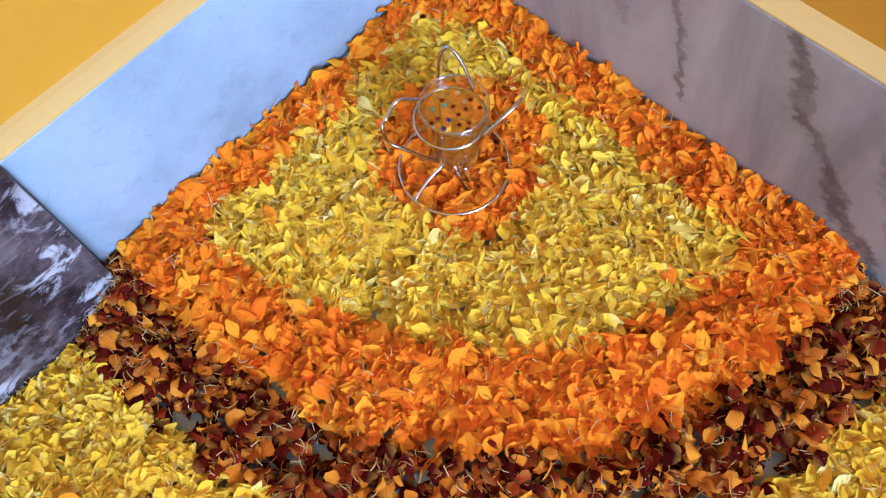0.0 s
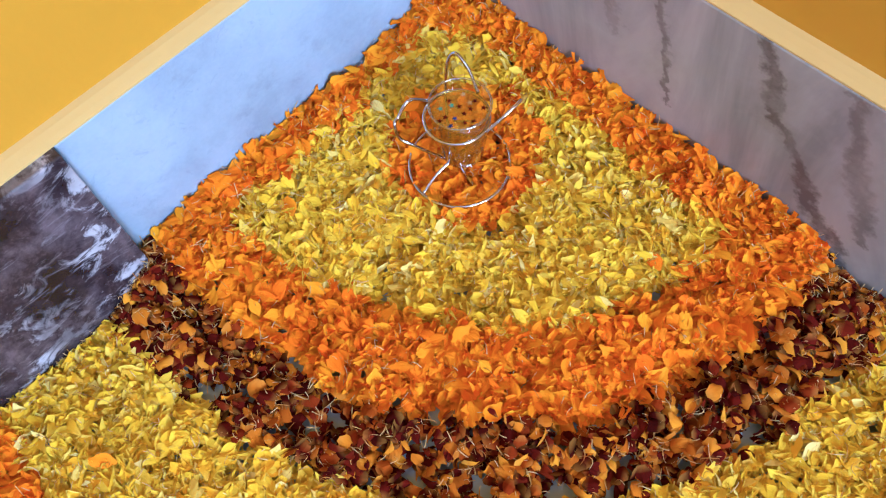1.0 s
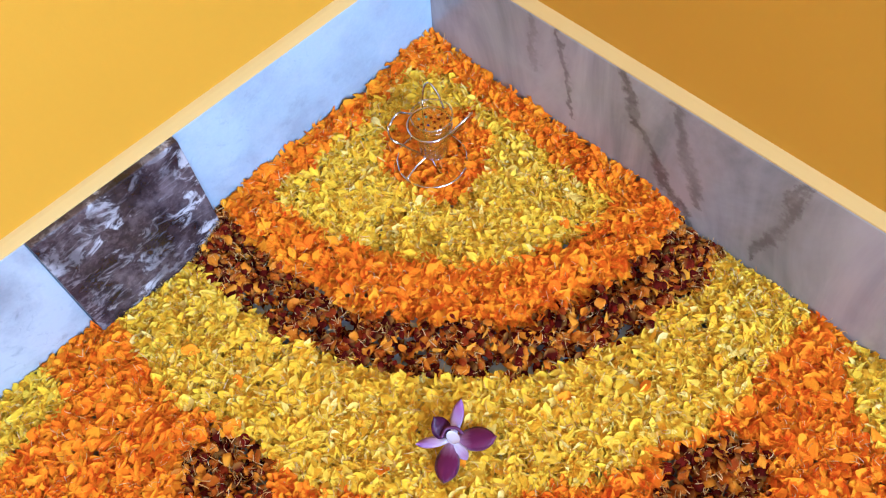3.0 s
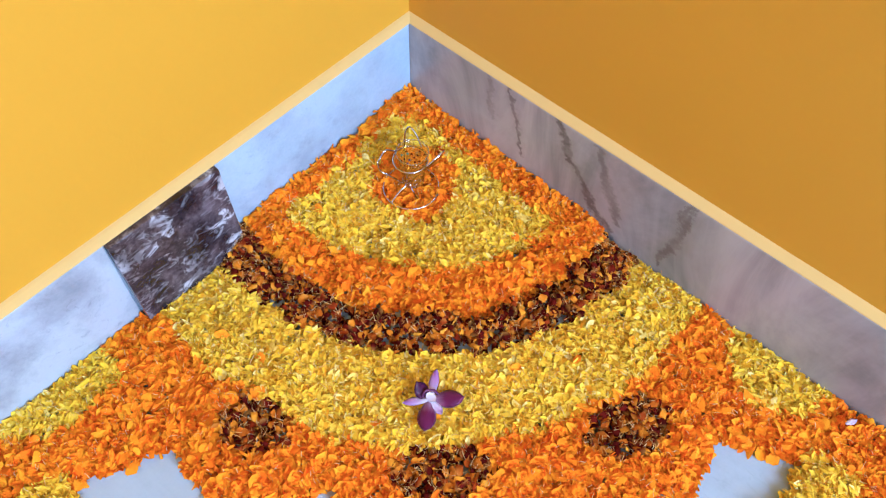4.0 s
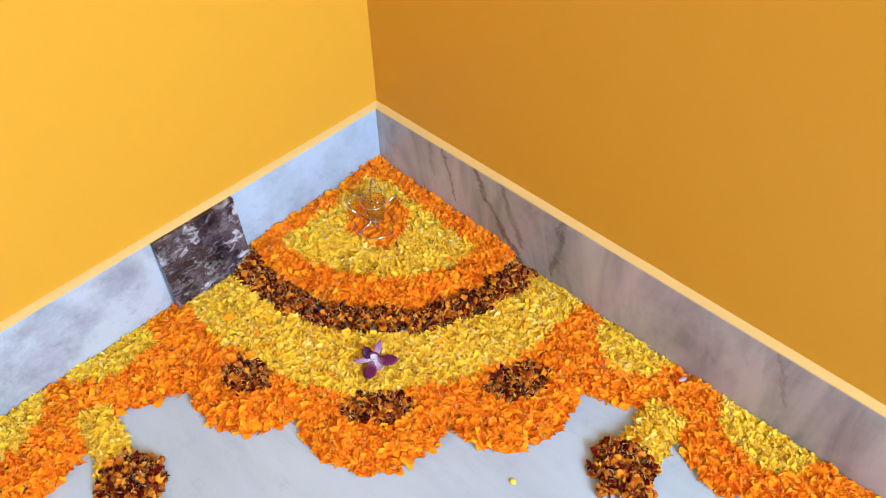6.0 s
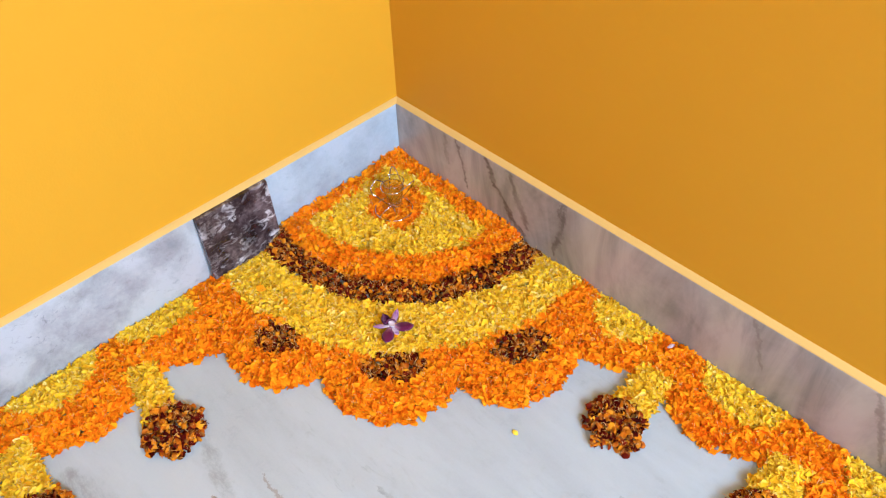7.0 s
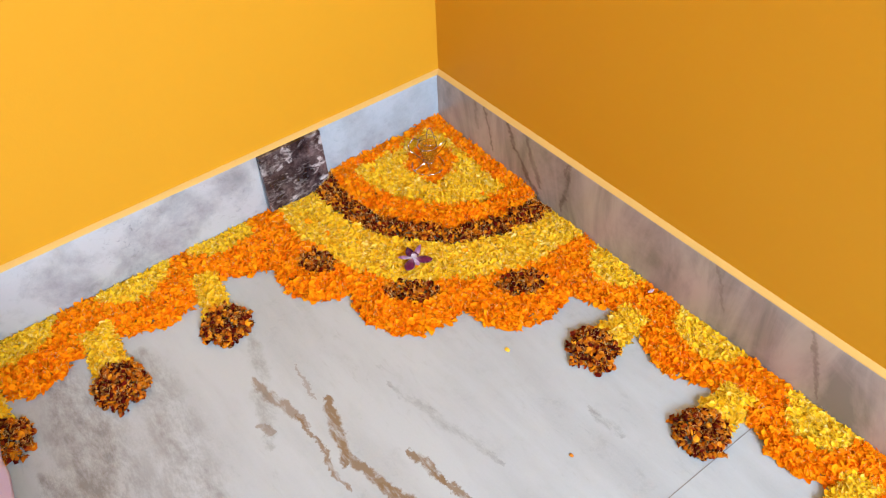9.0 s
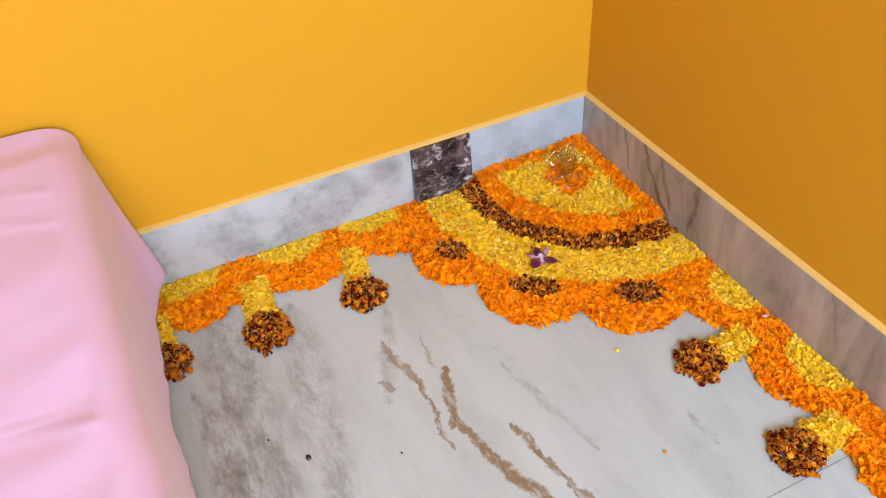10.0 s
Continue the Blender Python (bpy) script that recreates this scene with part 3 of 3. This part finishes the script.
def heap(name, places, templates, size, lean, material):
    """One mesh of many petals, laid at the places."""
    n = len(places)
    which = rng.integers(0, len(templates), n)
    rot = turns(rng.uniform(0, 2 * np.pi, n), rng.normal(0, lean, n), rng.normal(0, lean * 1.2, n))
    sc = size * rng.uniform(0.65, 1.3, n)
    verts, quads, skins, at = [], [], [], 0
    for k, (p, q, uv) in enumerate(templates):
        s = which == k
        m = int(s.sum())
        if not m:
            continue
        w = np.einsum("nij,vj->nvi", rot[s], p) * sc[s][:, None, None] + places[s][:, None, :]
        w[..., 2] = np.maximum(w[..., 2], 0.0006 + 0.0005 * rng.random((m, 1)))
        w[..., 0] = np.maximum(w[..., 0], np.where(w[..., 1] > -0.302, 0.0006, np.where(w[..., 1] > -0.4435, 0.0192 - 0.08 * np.clip(w[..., 2], 0, 0.06), 0.0008)))
        w[..., 1] = np.minimum(w[..., 1], -0.0008)
        verts.append(w.reshape(-1, 3))
        quads.append((q[None] + at + len(p) * np.arange(m)[:, None, None]).reshape(-1, 4))
        skins.append(np.tile(uv[q], (m, 1, 1)).reshape(-1, 2))
        at += m * len(p)
    v, f = np.concatenate(verts), np.concatenate(quads)
    me = bpy.data.meshes.new(name)
    me.vertices.add(len(v))
    me.vertices.foreach_set("co", v.astype(np.float32).ravel())
    me.loops.add(f.size)
    me.loops.foreach_set("vertex_index", f.astype(np.int32).ravel())
    me.polygons.add(len(f))
    me.polygons.foreach_set("loop_start", np.arange(0, f.size, 4, dtype=np.int32))
    me.polygons.foreach_set("use_smooth", np.ones(len(f), dtype=bool))
    me.update(calc_edges=True)
    me.uv_layers.new(name="UVMap").data.foreach_set("uv", np.concatenate(skins).astype(np.float32).ravel())
    me.materials.append(material)
    return new(name, me)


# the drawing of the flower carpet: x runs along the right wall, y (negative) along the left one
def wobble(x, y, seed, size):
    """Smooth waves that roughen an outline."""
    r = np.random.default_rng(seed)
    out = np.zeros_like(x)
    for f in (60, 110, 190, 300):
        a, b, c = r.uniform(0, 2 * np.pi, 3)
        out += np.sin(f * (x * np.cos(a) + y * np.sin(a)) + b) * np.sin(f * 0.7 * (y * np.cos(a) - x * np.sin(a)) + c)
    return out * size / 2


def disc(x, y, cx, cy, rx, ry=None, turn=0.0):
    ry = ry or rx
    c, s = math.cos(radians(turn)), math.sin(radians(turn))
    dx, dy = x - cx, y - cy
    return ((dx * c + dy * s) / rx) ** 2 + ((dy * c - dx * s) / ry) ** 2 < 1


def stem(x, y, a, b, half):
    dx, dy = b[0] - a[0], b[1] - a[1]
    ln = math.hypot(dx, dy)
    u = ((x - a[0]) * dx + (y - a[1]) * dy) / ln
    w = np.abs((y - a[1]) * dx - (x - a[0]) * dy) / ln
    return (u > 0) & (u < ln) & (w < half)


def polar(r, deg):
    return r * math.cos(radians(deg)), -r * math.sin(radians(deg))


LEFT_CUPS = [(0.0, -0.548, 0.060, 0.082), (0.0, -0.742, 0.068, 0.075), (0.0, -0.965, 0.074, 0.075)]
RIGHT_CUPS = [(0.565, 0.0, 0.062, 0.066), (0.783, 0.0, 0.074, 0.068), (1.005, 0.0, 0.062, 0.078), (1.21, 0.0, 0.06, 0.07)]
LEFT_STEMS = [((0.085, -0.634), (0.195, -0.652), 0.025), ((0.085, -0.845), (0.20, -0.858), 0.030), ((0.09, -1.045), (0.20, -1.05), 0.026)]
RIGHT_STEMS = [((0.668, -0.072), (0.675, -0.165), 0.030), ((0.890, -0.070), (0.898, -0.155), 0.031), ((1.108, -0.060), (1.118, -0.145), 0.030)]
LEFT_BALLS = [(0.223, -0.656, 0.043), (0.227, -0.856, 0.047), (0.220, -1.048, 0.045)]
RIGHT_BALLS = [(0.674, -0.189, 0.042), (0.897, -0.178, 0.043)]
LOBES = [(*polar(0.478, 65), 0.092), (*polar(0.498, 43.5), 0.110), (*polar(0.512, 22.5), 0.103)]
DARK_SPOTS = [(0.195, -0.446, 0.042, 0.030, 25), (0.372, -0.350, 0.056, 0.030, 45), (0.486, -0.180, 0.048, 0.032, 65)]


# small bare spots where the marble shows between the petals
GAPS = [(0.151, -0.128), (0.113, -0.196), (0.132, -0.208), (0.167, -0.178), (0.262, -0.093), (0.327, -0.096), (0.367, -0.064), (0.308, -0.133), (0.289, -0.177), (0.242, -0.192), (0.274, -0.191), (0.121, -0.281),
        (0.173, -0.289), (0.157, -0.307), (0.215, -0.306), (0.183, -0.318), (0.227, -0.280), (0.207, -0.241), (0.333, -0.184), (0.316, -0.210), (0.35, -0.13), (0.26, -0.26), (0.10, -0.33), (0.29, -0.23)]


def layout(x, y):
    """The patch that each place belongs to, as a number into PATCHES; -1 for bare marble."""
    ww = wobble(x, y, 1, 0.0055)
    px, py = x + ww, y + wobble(x, y, 2, 0.004)
    r = np.hypot(px, py)
    th = np.degrees(np.arctan2(-y, x))
    out = np.full(x.shape, -1)
    # garlands along both walls
    wave_l = 0.131 + 0.018 * np.cos(2 * np.pi * (-py - 0.735) / 0.235)
    out[(px < wave_l) & (y < -0.44) & (y > -1.09)] = 11
    wave_r = 0.108 + 0.020 * np.cos(2 * np.pi * (px - 0.775) / 0.232)
    out[(-py < wave_r) & (x > 0.47) & (x < 1.3)] = 12
    for k, (cx, cy, rx, ry) in enumerate(LEFT_CUPS):
        out[disc(px, py, cx, cy, rx, ry)] = 20 + k
    for k, (cx, cy, rx, ry) in enumerate(RIGHT_CUPS):
        out[disc(px, py, cx, cy, rx, ry)] = 30 + k
    for k, (a, b, h) in enumerate(LEFT_STEMS):
        out[stem(px, py, a, b, h)] = 40 + k
    for k, (a, b, h) in enumerate(RIGHT_STEMS):
        out[stem(px, py, a, b, h)] = 50 + k
    for k, (cx, cy, rr) in enumerate(LEFT_BALLS):
        out[disc(px + ww, py - ww, cx, cy, rr)] = 60 + k
    for k, (cx, cy, rr) in enumerate(RIGHT_BALLS):
        out[disc(px + ww, py - ww, cx, cy, rr)] = 70 + k
    # the fan in the corner, from its rim inwards
    for cx, cy, rr in LOBES:
        out[disc(px, py, cx, cy, rr)] = 5
    out[(r < 0.535) & (th > 15) & (th < 75)] = 5
    out[(r < 0.50)] = 5
    for k, (cx, cy, rx, ry, a) in enumerate(DARK_SPOTS):
        out[disc(px, py, cx, cy, rx, ry, a)] = 6 + k
    out[r < np.interp(th, [0, 20, 45, 60, 90], [0.458, 0.482, 0.488, 0.478, 0.425]) - 0.012 * np.exp(-(((th - 67) / 5) ** 2))] = 4
    for k, (cx, cy, rx, ry, a) in enumerate(DARK_SPOTS):
        out[disc(px, py, cx, cy, rx * 0.85, ry * 0.8, a) & (r > 0.462)] = 6 + k
    out[r < np.interp(th, [0, 20, 45, 60, 75, 90], [0.374, 0.384, 0.379, 0.369, 0.353, 0.342])] = 3
    out[r < np.interp(th, [0, 20, 32, 45, 60, 80, 90], [0.322, 0.330, 0.335, 0.327, 0.318, 0.298, 0.288])] = 2
    inner = (px > 0.014 + 0.03 * -py) & (-py > 0.018 + 0.055 * px) & (px - py > 0.062) & (r < np.interp(th, [0, 12, 35, 60, 90], [0.262, 0.272, 0.275, 0.256, 0.250]))
    out[inner] = 1
    out[disc(px, py, 0.098, -0.099, 0.054)] = 0
    for k, (cx, cy) in enumerate(GAPS):
        out[disc(px, py, cx, cy, 0.0062 + 0.001 * (k % 3), 0.007 - 0.001 * (k % 2), 50 * k)] = -1
    out[(x < 0.003) | (y > -0.003)] = -1
    return out


PATCHES = {
    0: ("orange_petal_circle", "round heap of orange marigold petals under the glass cup", "orange"),
    1: ("yellow_petal_patch", "fan-shaped patch of pale yellow marigold petals", "yellow"),
    2: ("orange_petal_band", "orange marigold petals framing the yellow fan", "orange"),
    3: ("brown_petal_band", "curved band of maroon and mustard marigold petals", "brown"),
    4: ("yellow_petal_band", "wide curved band of yellow marigold petals", "yellow"),
    5: ("orange_petal_border", "scalloped outer border of orange marigold petals", "orange"),
    6: ("brown_petal_cluster", "small maroon petal cluster set in the orange border", "brown"),
    7: ("brown_petal_cluster", "half-moon maroon petal cluster in the middle of the border", "brown"),
    8: ("brown_petal_cluster", "small maroon petal cluster set in the orange border", "brown"),
    11: ("orange_petal_garland", "wavy orange petal garland along the lit wall", "orange"),
    12: ("orange_petal_garland", "wavy orange petal garland along the shaded wall", "orange"),
}
for k in range(3):
    PATCHES[20 + k] = ("yellow_petal_mound", "half-round yellow petal mound against the skirting", "yellow")
    PATCHES[40 + k] = ("yellow_petal_stem", "short yellow petal stem hanging from the garland", "yellow")
    PATCHES[50 + k] = ("yellow_petal_stem", "short yellow petal stem hanging from the garland", "yellow")
    PATCHES[60 + k] = ("brown_petal_pompon", "round maroon and mustard petal pompon on marble", "brown")
    PATCHES[70 + k] = ("brown_petal_pompon", "round maroon and mustard petal pompon on marble", "brown")
for k in range(4):
    PATCHES[30 + k] = ("yellow_petal_mound", "half-round yellow petal mound against the skirting", "yellow")
KIND = {
    "orange": (0.0150, 0.32, M_ORANGE, 98000, "petal carpet", M_ORANGE_ONE),
    "yellow": (0.0136, 0.27, M_YELLOW, 175000, "petal carpet", M_YELLOW_ONE),
    "brown": (0.0110, 0.55, M_BROWN, 70000, "petal carpet", M_BROWN_ONE),
}

# how far inside the carpet each place lies, for the heaps' slopes
CELL = 0.004
gx, gy = np.meshgrid(np.arange(0, 1.34, CELL), -np.arange(0, 1.14, CELL), indexing="ij")
filled = layout(gx + 0.0041, gy - 0.0041) >= 0
depth = np.zeros(gx.shape)
left = filled.copy()
for step in range(6):
    depth += left
    pad = np.pad(left, 1, mode="edge")
    left = left & pad[:-2, 1:-1] & pad[2:, 1:-1] & pad[1:-1, :-2] & pad[1:-1, 2:]


def inside(x, y):
    i = np.clip((x / CELL).astype(int), 0, gx.shape[0] - 1)
    j = np.clip((-y / CELL).astype(int), 0, gx.shape[1] - 1)
    return depth[i, j] / 6


def crown(x, y):
    """The heap's height."""
    near = np.exp(-np.minimum(x, -y) / 0.026)
    return 0.004 + 0.013 * np.clip(inside(x, y), 0, 1) ** 0.7 + np.where(x < -y, 0.031, 0.020) * near * np.clip((0.35 - np.hypot(x, y)) / 0.07, 0.12, 1) + 0.014 * np.exp(-np.hypot(x, y) / 0.05) - 0.008 * np.exp(-np.minimum(x, -y) / 0.025) * np.clip((np.hypot(x, y) - 0.31) / 0.03, 0, 1) + wobble(x, y, 5, 0.002)


N_TRY = 400000
tx, ty = rng.uniform(-0.005, 1.315, N_TRY), -rng.uniform(0, 1.12, N_TRY)
tk = layout(tx, ty)
PER_M2 = N_TRY / (1.32 * 1.12)
for key, (name, label, colour) in PATCHES.items():
    size, lean, material, density, category, single = KIND[colour]
    templates = (NEAR if key in (0, 1, 2, 3) else FAR)[colour]
    pick = np.flatnonzero(tk == key)
    if not len(pick):
        continue
    want = int(len(pick) * density * (1.2 if key == 1 else 1.0) / PER_M2)
    pick = pick[:want] if want <= len(pick) else rng.choice(pick, want)
    steep = pick[np.minimum(tx[pick], -ty[pick]) < 0.03]
    pick = np.concatenate([pick, steep, steep]) if key in (2, 3, 4) else pick
    x, y = tx[pick] + rng.normal(0, 0.001, len(pick)), ty[pick] + rng.normal(0, 0.001, len(pick))
    h = crown(x, y)
    z = 0.0015 + (h - 0.0015) * rng.random(len(x)) ** 0.32
    ob = heap(name, np.stack([x, y, z], -1), templates, size, lean, material)
    tagged(ob, label, category, "flower carpet", "stuff")
    # thin dry florets strewn among the petals
    m = max(3, int(len(x) * {"orange": 0.10, "yellow": 0.06, "brown": 0.42}[colour]))
    s = rng.integers(0, len(x), m)
    w = heap("florets", np.stack([x[s] + rng.normal(0, 0.003, m), y[s] + rng.normal(0, 0.003, m), h[s] + 0.001], -1), T_WISP, 0.0095, 0.45, M_WISP)
    w.parent = ob
    # single petals lying on top, where the camera comes nearest
    if key in (0, 1, 2, 3):
        count = {0: 60, 1: 260, 2: 220, 3: 200}[key]
        shapes = [petal_mesh("petal", template, single) for template in templates]
        s = rng.permutation(len(x))[: count * 3]
        s = s[(x[s] > 0.014) & (y[s] < -0.014)][:count]
        for i in s:
            pt = new("petal", shapes[rng.integers(0, len(shapes))])
            pt.parent = ob
            pt.matrix_world = pose(x[i], y[i], h[i] + 0.0025, rng.normal(0, 22), rng.normal(0, 22), rng.uniform(0, 360)) @ Matrix.Scale(size * rng.uniform(0.7, 1.05), 4)


# ---- the wire stand with its glass cup ----
CUP = Vector((0.104, -0.1105, 0.0))
stand = tagged(new("wire_cup_stand"), "bent chrome wire stand on orange petals", "candle stand")
stand.location = CUP


def ring(radius, z, steps=48):
    return [(radius * math.cos(2 * math.pi * k / steps), radius * math.sin(2 * math.pi * k / steps), z) for k in range(steps)]


part("base_ring", tube(bmesh.new(), ring(0.0345, 0.021), 0.0011, 8, True), M_WIRE, stand, smooth=True)
part("cup_ring", tube(bmesh.new(), ring(0.0206, 0.074), 0.0011, 8, True), M_WIRE, stand, smooth=True)
for az, reach, top, foot in ((50, 0.040, 0.086, 0.021), (138, 0.038, 0.090, 0.010), (231, 0.039, 0.076, 0.010)):

    def out(rad, turn, z):
        return (rad * math.cos(radians(az + turn)), rad * math.sin(radians(az + turn)), z)

    path = spline([out(0.0338, -142, foot), out(0.018, -150, foot + 0.004), out(0.003, -160, foot + 0.009), out(0.014, 22, 0.040), out(0.028, 12, 0.056), out(reach * 0.95, 6, top - 0.012), out(reach, 0, top - 0.002), out(reach * 0.93, -7, top), out(0.030, -20, 0.083), out(0.0222, -42, 0.075)], 10)
    part("wire_loop", tube(bmesh.new(), path, 0.0011, 8), M_WIRE, stand, smooth=True)

cup = tagged(new("glass_cup"), "small clear glass cup nearly full of amber oil", "cup")
cup.location = CUP + Vector((0.001, 0.0025, 0.033))
part("bowl", lathe(bmesh.new(), [(0, 0), (0.0120, 0.0), (0.0140, 0.0022), (0.0172, 0.026), (0.0195, 0.0515), (0.0200, 0.0532), (0.0196, 0.0540), (0.0186, 0.0525), (0.0162, 0.026), (0.0127, 0.0065), (0, 0.0055)], 56), M_GLASS, cup, smooth=True)
part("rim", tube(bmesh.new(), ring(0.0194, 0.0532, 56), 0.0008, 8, True), M_RIM, cup, "bright rounded rim", True)
part("foot", tube(bmesh.new(), ring(0.0128, 0.0016, 48), 0.0011, 8, True), M_RIM, cup, smooth=True)
oil = tagged(new("oil"), "amber oil filling a small clear glass cup", "oil")
oil.location = cup.location
part("body", lathe(bmesh.new(), [(0, 0.0057), (0.01265, 0.0067), (0.0160, 0.026), (0.01755, 0.0440), (0, 0.0438)], 56), M_LIQUID, oil, smooth=False)


def star():
    bm = bmesh.new()
    for z in (0.0, 0.0002):
        vs = [bm.verts.new(((1.0 if k % 2 == 0 else 0.42) * 0.0021 * math.cos(k * math.pi / 5), (1.0 if k % 2 == 0 else 0.42) * 0.0021 * math.sin(k * math.pi / 5), z)) for k in range(10)]
        bm.faces.new(vs if z else vs[::-1])
    bm.verts.ensure_lookup_table()
    for k in range(10):
        bm.faces.new((bm.verts[k], bm.verts[(k + 1) % 10], bm.verts[10 + (k + 1) % 10], bm.verts[10 + k]))
    return bm


STAR_MATS = [(M_STAR_RED, "tiny red foil star floating on oil"), (M_STAR_BLUE, "tiny blue foil star floating on oil"), (M_STAR_GREEN, "tiny green foil star floating on oil"), (M_STAR_SILVER, "tiny silver foil star floating on oil")]
for k in range(17):
    a, rr = k * 2.4 + rng.uniform(-0.3, 0.3), 0.0150 * math.sqrt((k + 0.5) / 17)
    mat, label = STAR_MATS[(0, 0, 1, 0, 2, 0, 3, 0)[k % 8]]
    ob = tagged(mesh_object("foil_star", star(), mat), label, "foil star", "stars in the cup")
    ob.matrix_world = pose(cup.location.x + rr * math.cos(a), cup.location.y + rr * math.sin(a), 0.033 + 0.0443, rng.normal(0, 6), rng.normal(0, 6), rng.uniform(0, 360))


# ---- the orchid ----
def orchid_petal(length, width, lift, seed):
    bm = bmesh.new()
    nu, nv = 6, 10
    rows = []
    for i in range(nv + 1):
        v = i / nv
        half = 0.5 * width * (math.sin(math.pi * min(1, v * 0.93 + 0.07)) ** 0.7) * (0.55 + 0.6 * v)
        row = []
        for j in range(nu + 1):
            u = 2 * j / nu - 1
            z = lift * v * v * length - 0.12 * width * u * u + 0.0012 * noise.noise((v * 4, u * 2, seed))
            row.append(bm.verts.new((v * length, u * half, z)))
        rows.append(row)
    for a, b in zip(rows, rows[1:]):
        for j in range(nu):
            bm.faces.new((a[j], b[j], b[j + 1], a[j + 1]))
    bmesh.ops.solidify(bm, geom=list(bm.faces), thickness=0.0006)
    return bm


orchid = tagged(new("orchid_flower"), "purple and white orchid bloom lying on yellow petals", "flower")
orchid.matrix_world = pose(0.315, -0.304, 0.0245, -6, 5, 0)
for az, ln, wd, lift, mat, label in ((122, 0.034, 0.012, 0.15, M_ORCHID_PALE, "pale lilac pointed petal"), (48, 0.036, 0.024, 0.1, M_ORCHID_DARK, "dark purple rounded petal"), (-8, 0.020, 0.012, -0.1, M_ORCHID_PALE, "pale lilac pointed petal"),
                                     (-58, 0.036, 0.023, 0.0, M_ORCHID_DARK, "dark purple rounded petal"), (-128, 0.030, 0.011, -0.05, M_ORCHID_PALE, "pale lilac pointed petal"), (-178, 0.022, 0.020, 0.5, M_ORCHID_DEEP, "deep purple curled petal")):
    pt = part("petal", orchid_petal(ln, wd, lift, az), mat, orchid, label, True)
    pt.matrix_local = pose(0, 0, 0.002, 0, 0, az)
bm = bmesh.new()
bmesh.ops.create_uvsphere(bm, u_segments=16, v_segments=10, radius=0.0048)
for v in bm.verts:
    v.co = Vector((v.co.x * 1.3, v.co.y * 1.0, (v.co.z * 0.35 if v.co.z < 0 else 0.0025 - v.co.z * 0.3) + 0.004))
part("lip", bm, M_ORCHID_WHITE, orchid, "white throat of the orchid", True)
part("column", tube(bmesh.new(), spline([(-0.007, -0.006, 0.004), (-0.009, 0.001, 0.006), (-0.004, 0.007, 0.007), (0.003, 0.0085, 0.005)], 6), 0.0014, 8), M_ORCHID_DEEP, orchid, "dark curved rim of the throat", True)

# a loose purple petal on the garland, and crumbs on the floor
bm = orchid_petal(0.012, 0.008, 0.3, 5)
ob = tagged(mesh_object("orchid_petal", bm, M_ORCHID_PALE, True), "tiny loose purple petal on the orange garland", "petal")
ob.matrix_world = pose(0.652, -0.03, 0.022, 10, -10, 60)
for px, py, rad, mat in ((0.537, -0.881, 0.006, M_DARK), (0.60, -0.74, 0.0025, M_DARK), (0.47, -0.93, 0.0025, M_DARK), (0.80, -0.36, 0.004, M_BROWN_ONE), (0.58, -0.30, 0.005, M_YELLOW_ONE)):
    bm = bmesh.new()
    bmesh.ops.create_icosphere(bm, subdivisions=2, radius=rad)
    for v in bm.verts:
        v.co = Vector((v.co.x * (1 + 0.5 * noise.noise(v.co * 200)), v.co.y * 0.8, v.co.z * 0.35 + rad * 0.3))
    ob = tagged(mesh_object("crumb", bm, mat, True), "small dark crumb of dried flower on marble", "crumb", "crumbs on the floor")
    ob.location = (px, py, 0)

# single orange petals astray on the yellow ones
STRAY = petal_mesh("marigold_petal", NEAR["orange"][3], M_ORANGE_ONE)
for px, py in ((0.145, -0.390), (0.357, -0.210), (0.046, -0.213), (0.155, -0.084), (0.140, -0.140), (0.246, -0.078), (0.29, -0.36), (0.40, -0.16), (0.19, -0.20), (0.33, -0.31), (0.43, -0.10), (0.09, -0.40)):
    ob = tagged(new("marigold_petal", STRAY), "single orange petal lying astray on yellow petals", "petal", "stray petals")
    ob.matrix_world = pose(px, py, float(crown(np.array([px]), np.array([py]))[0]) + 0.002, rng.normal(0, 12), rng.normal(0, 12), rng.uniform(0, 360)) @ Matrix.Scale(0.015 * rng.uniform(0.8, 1.15), 4)
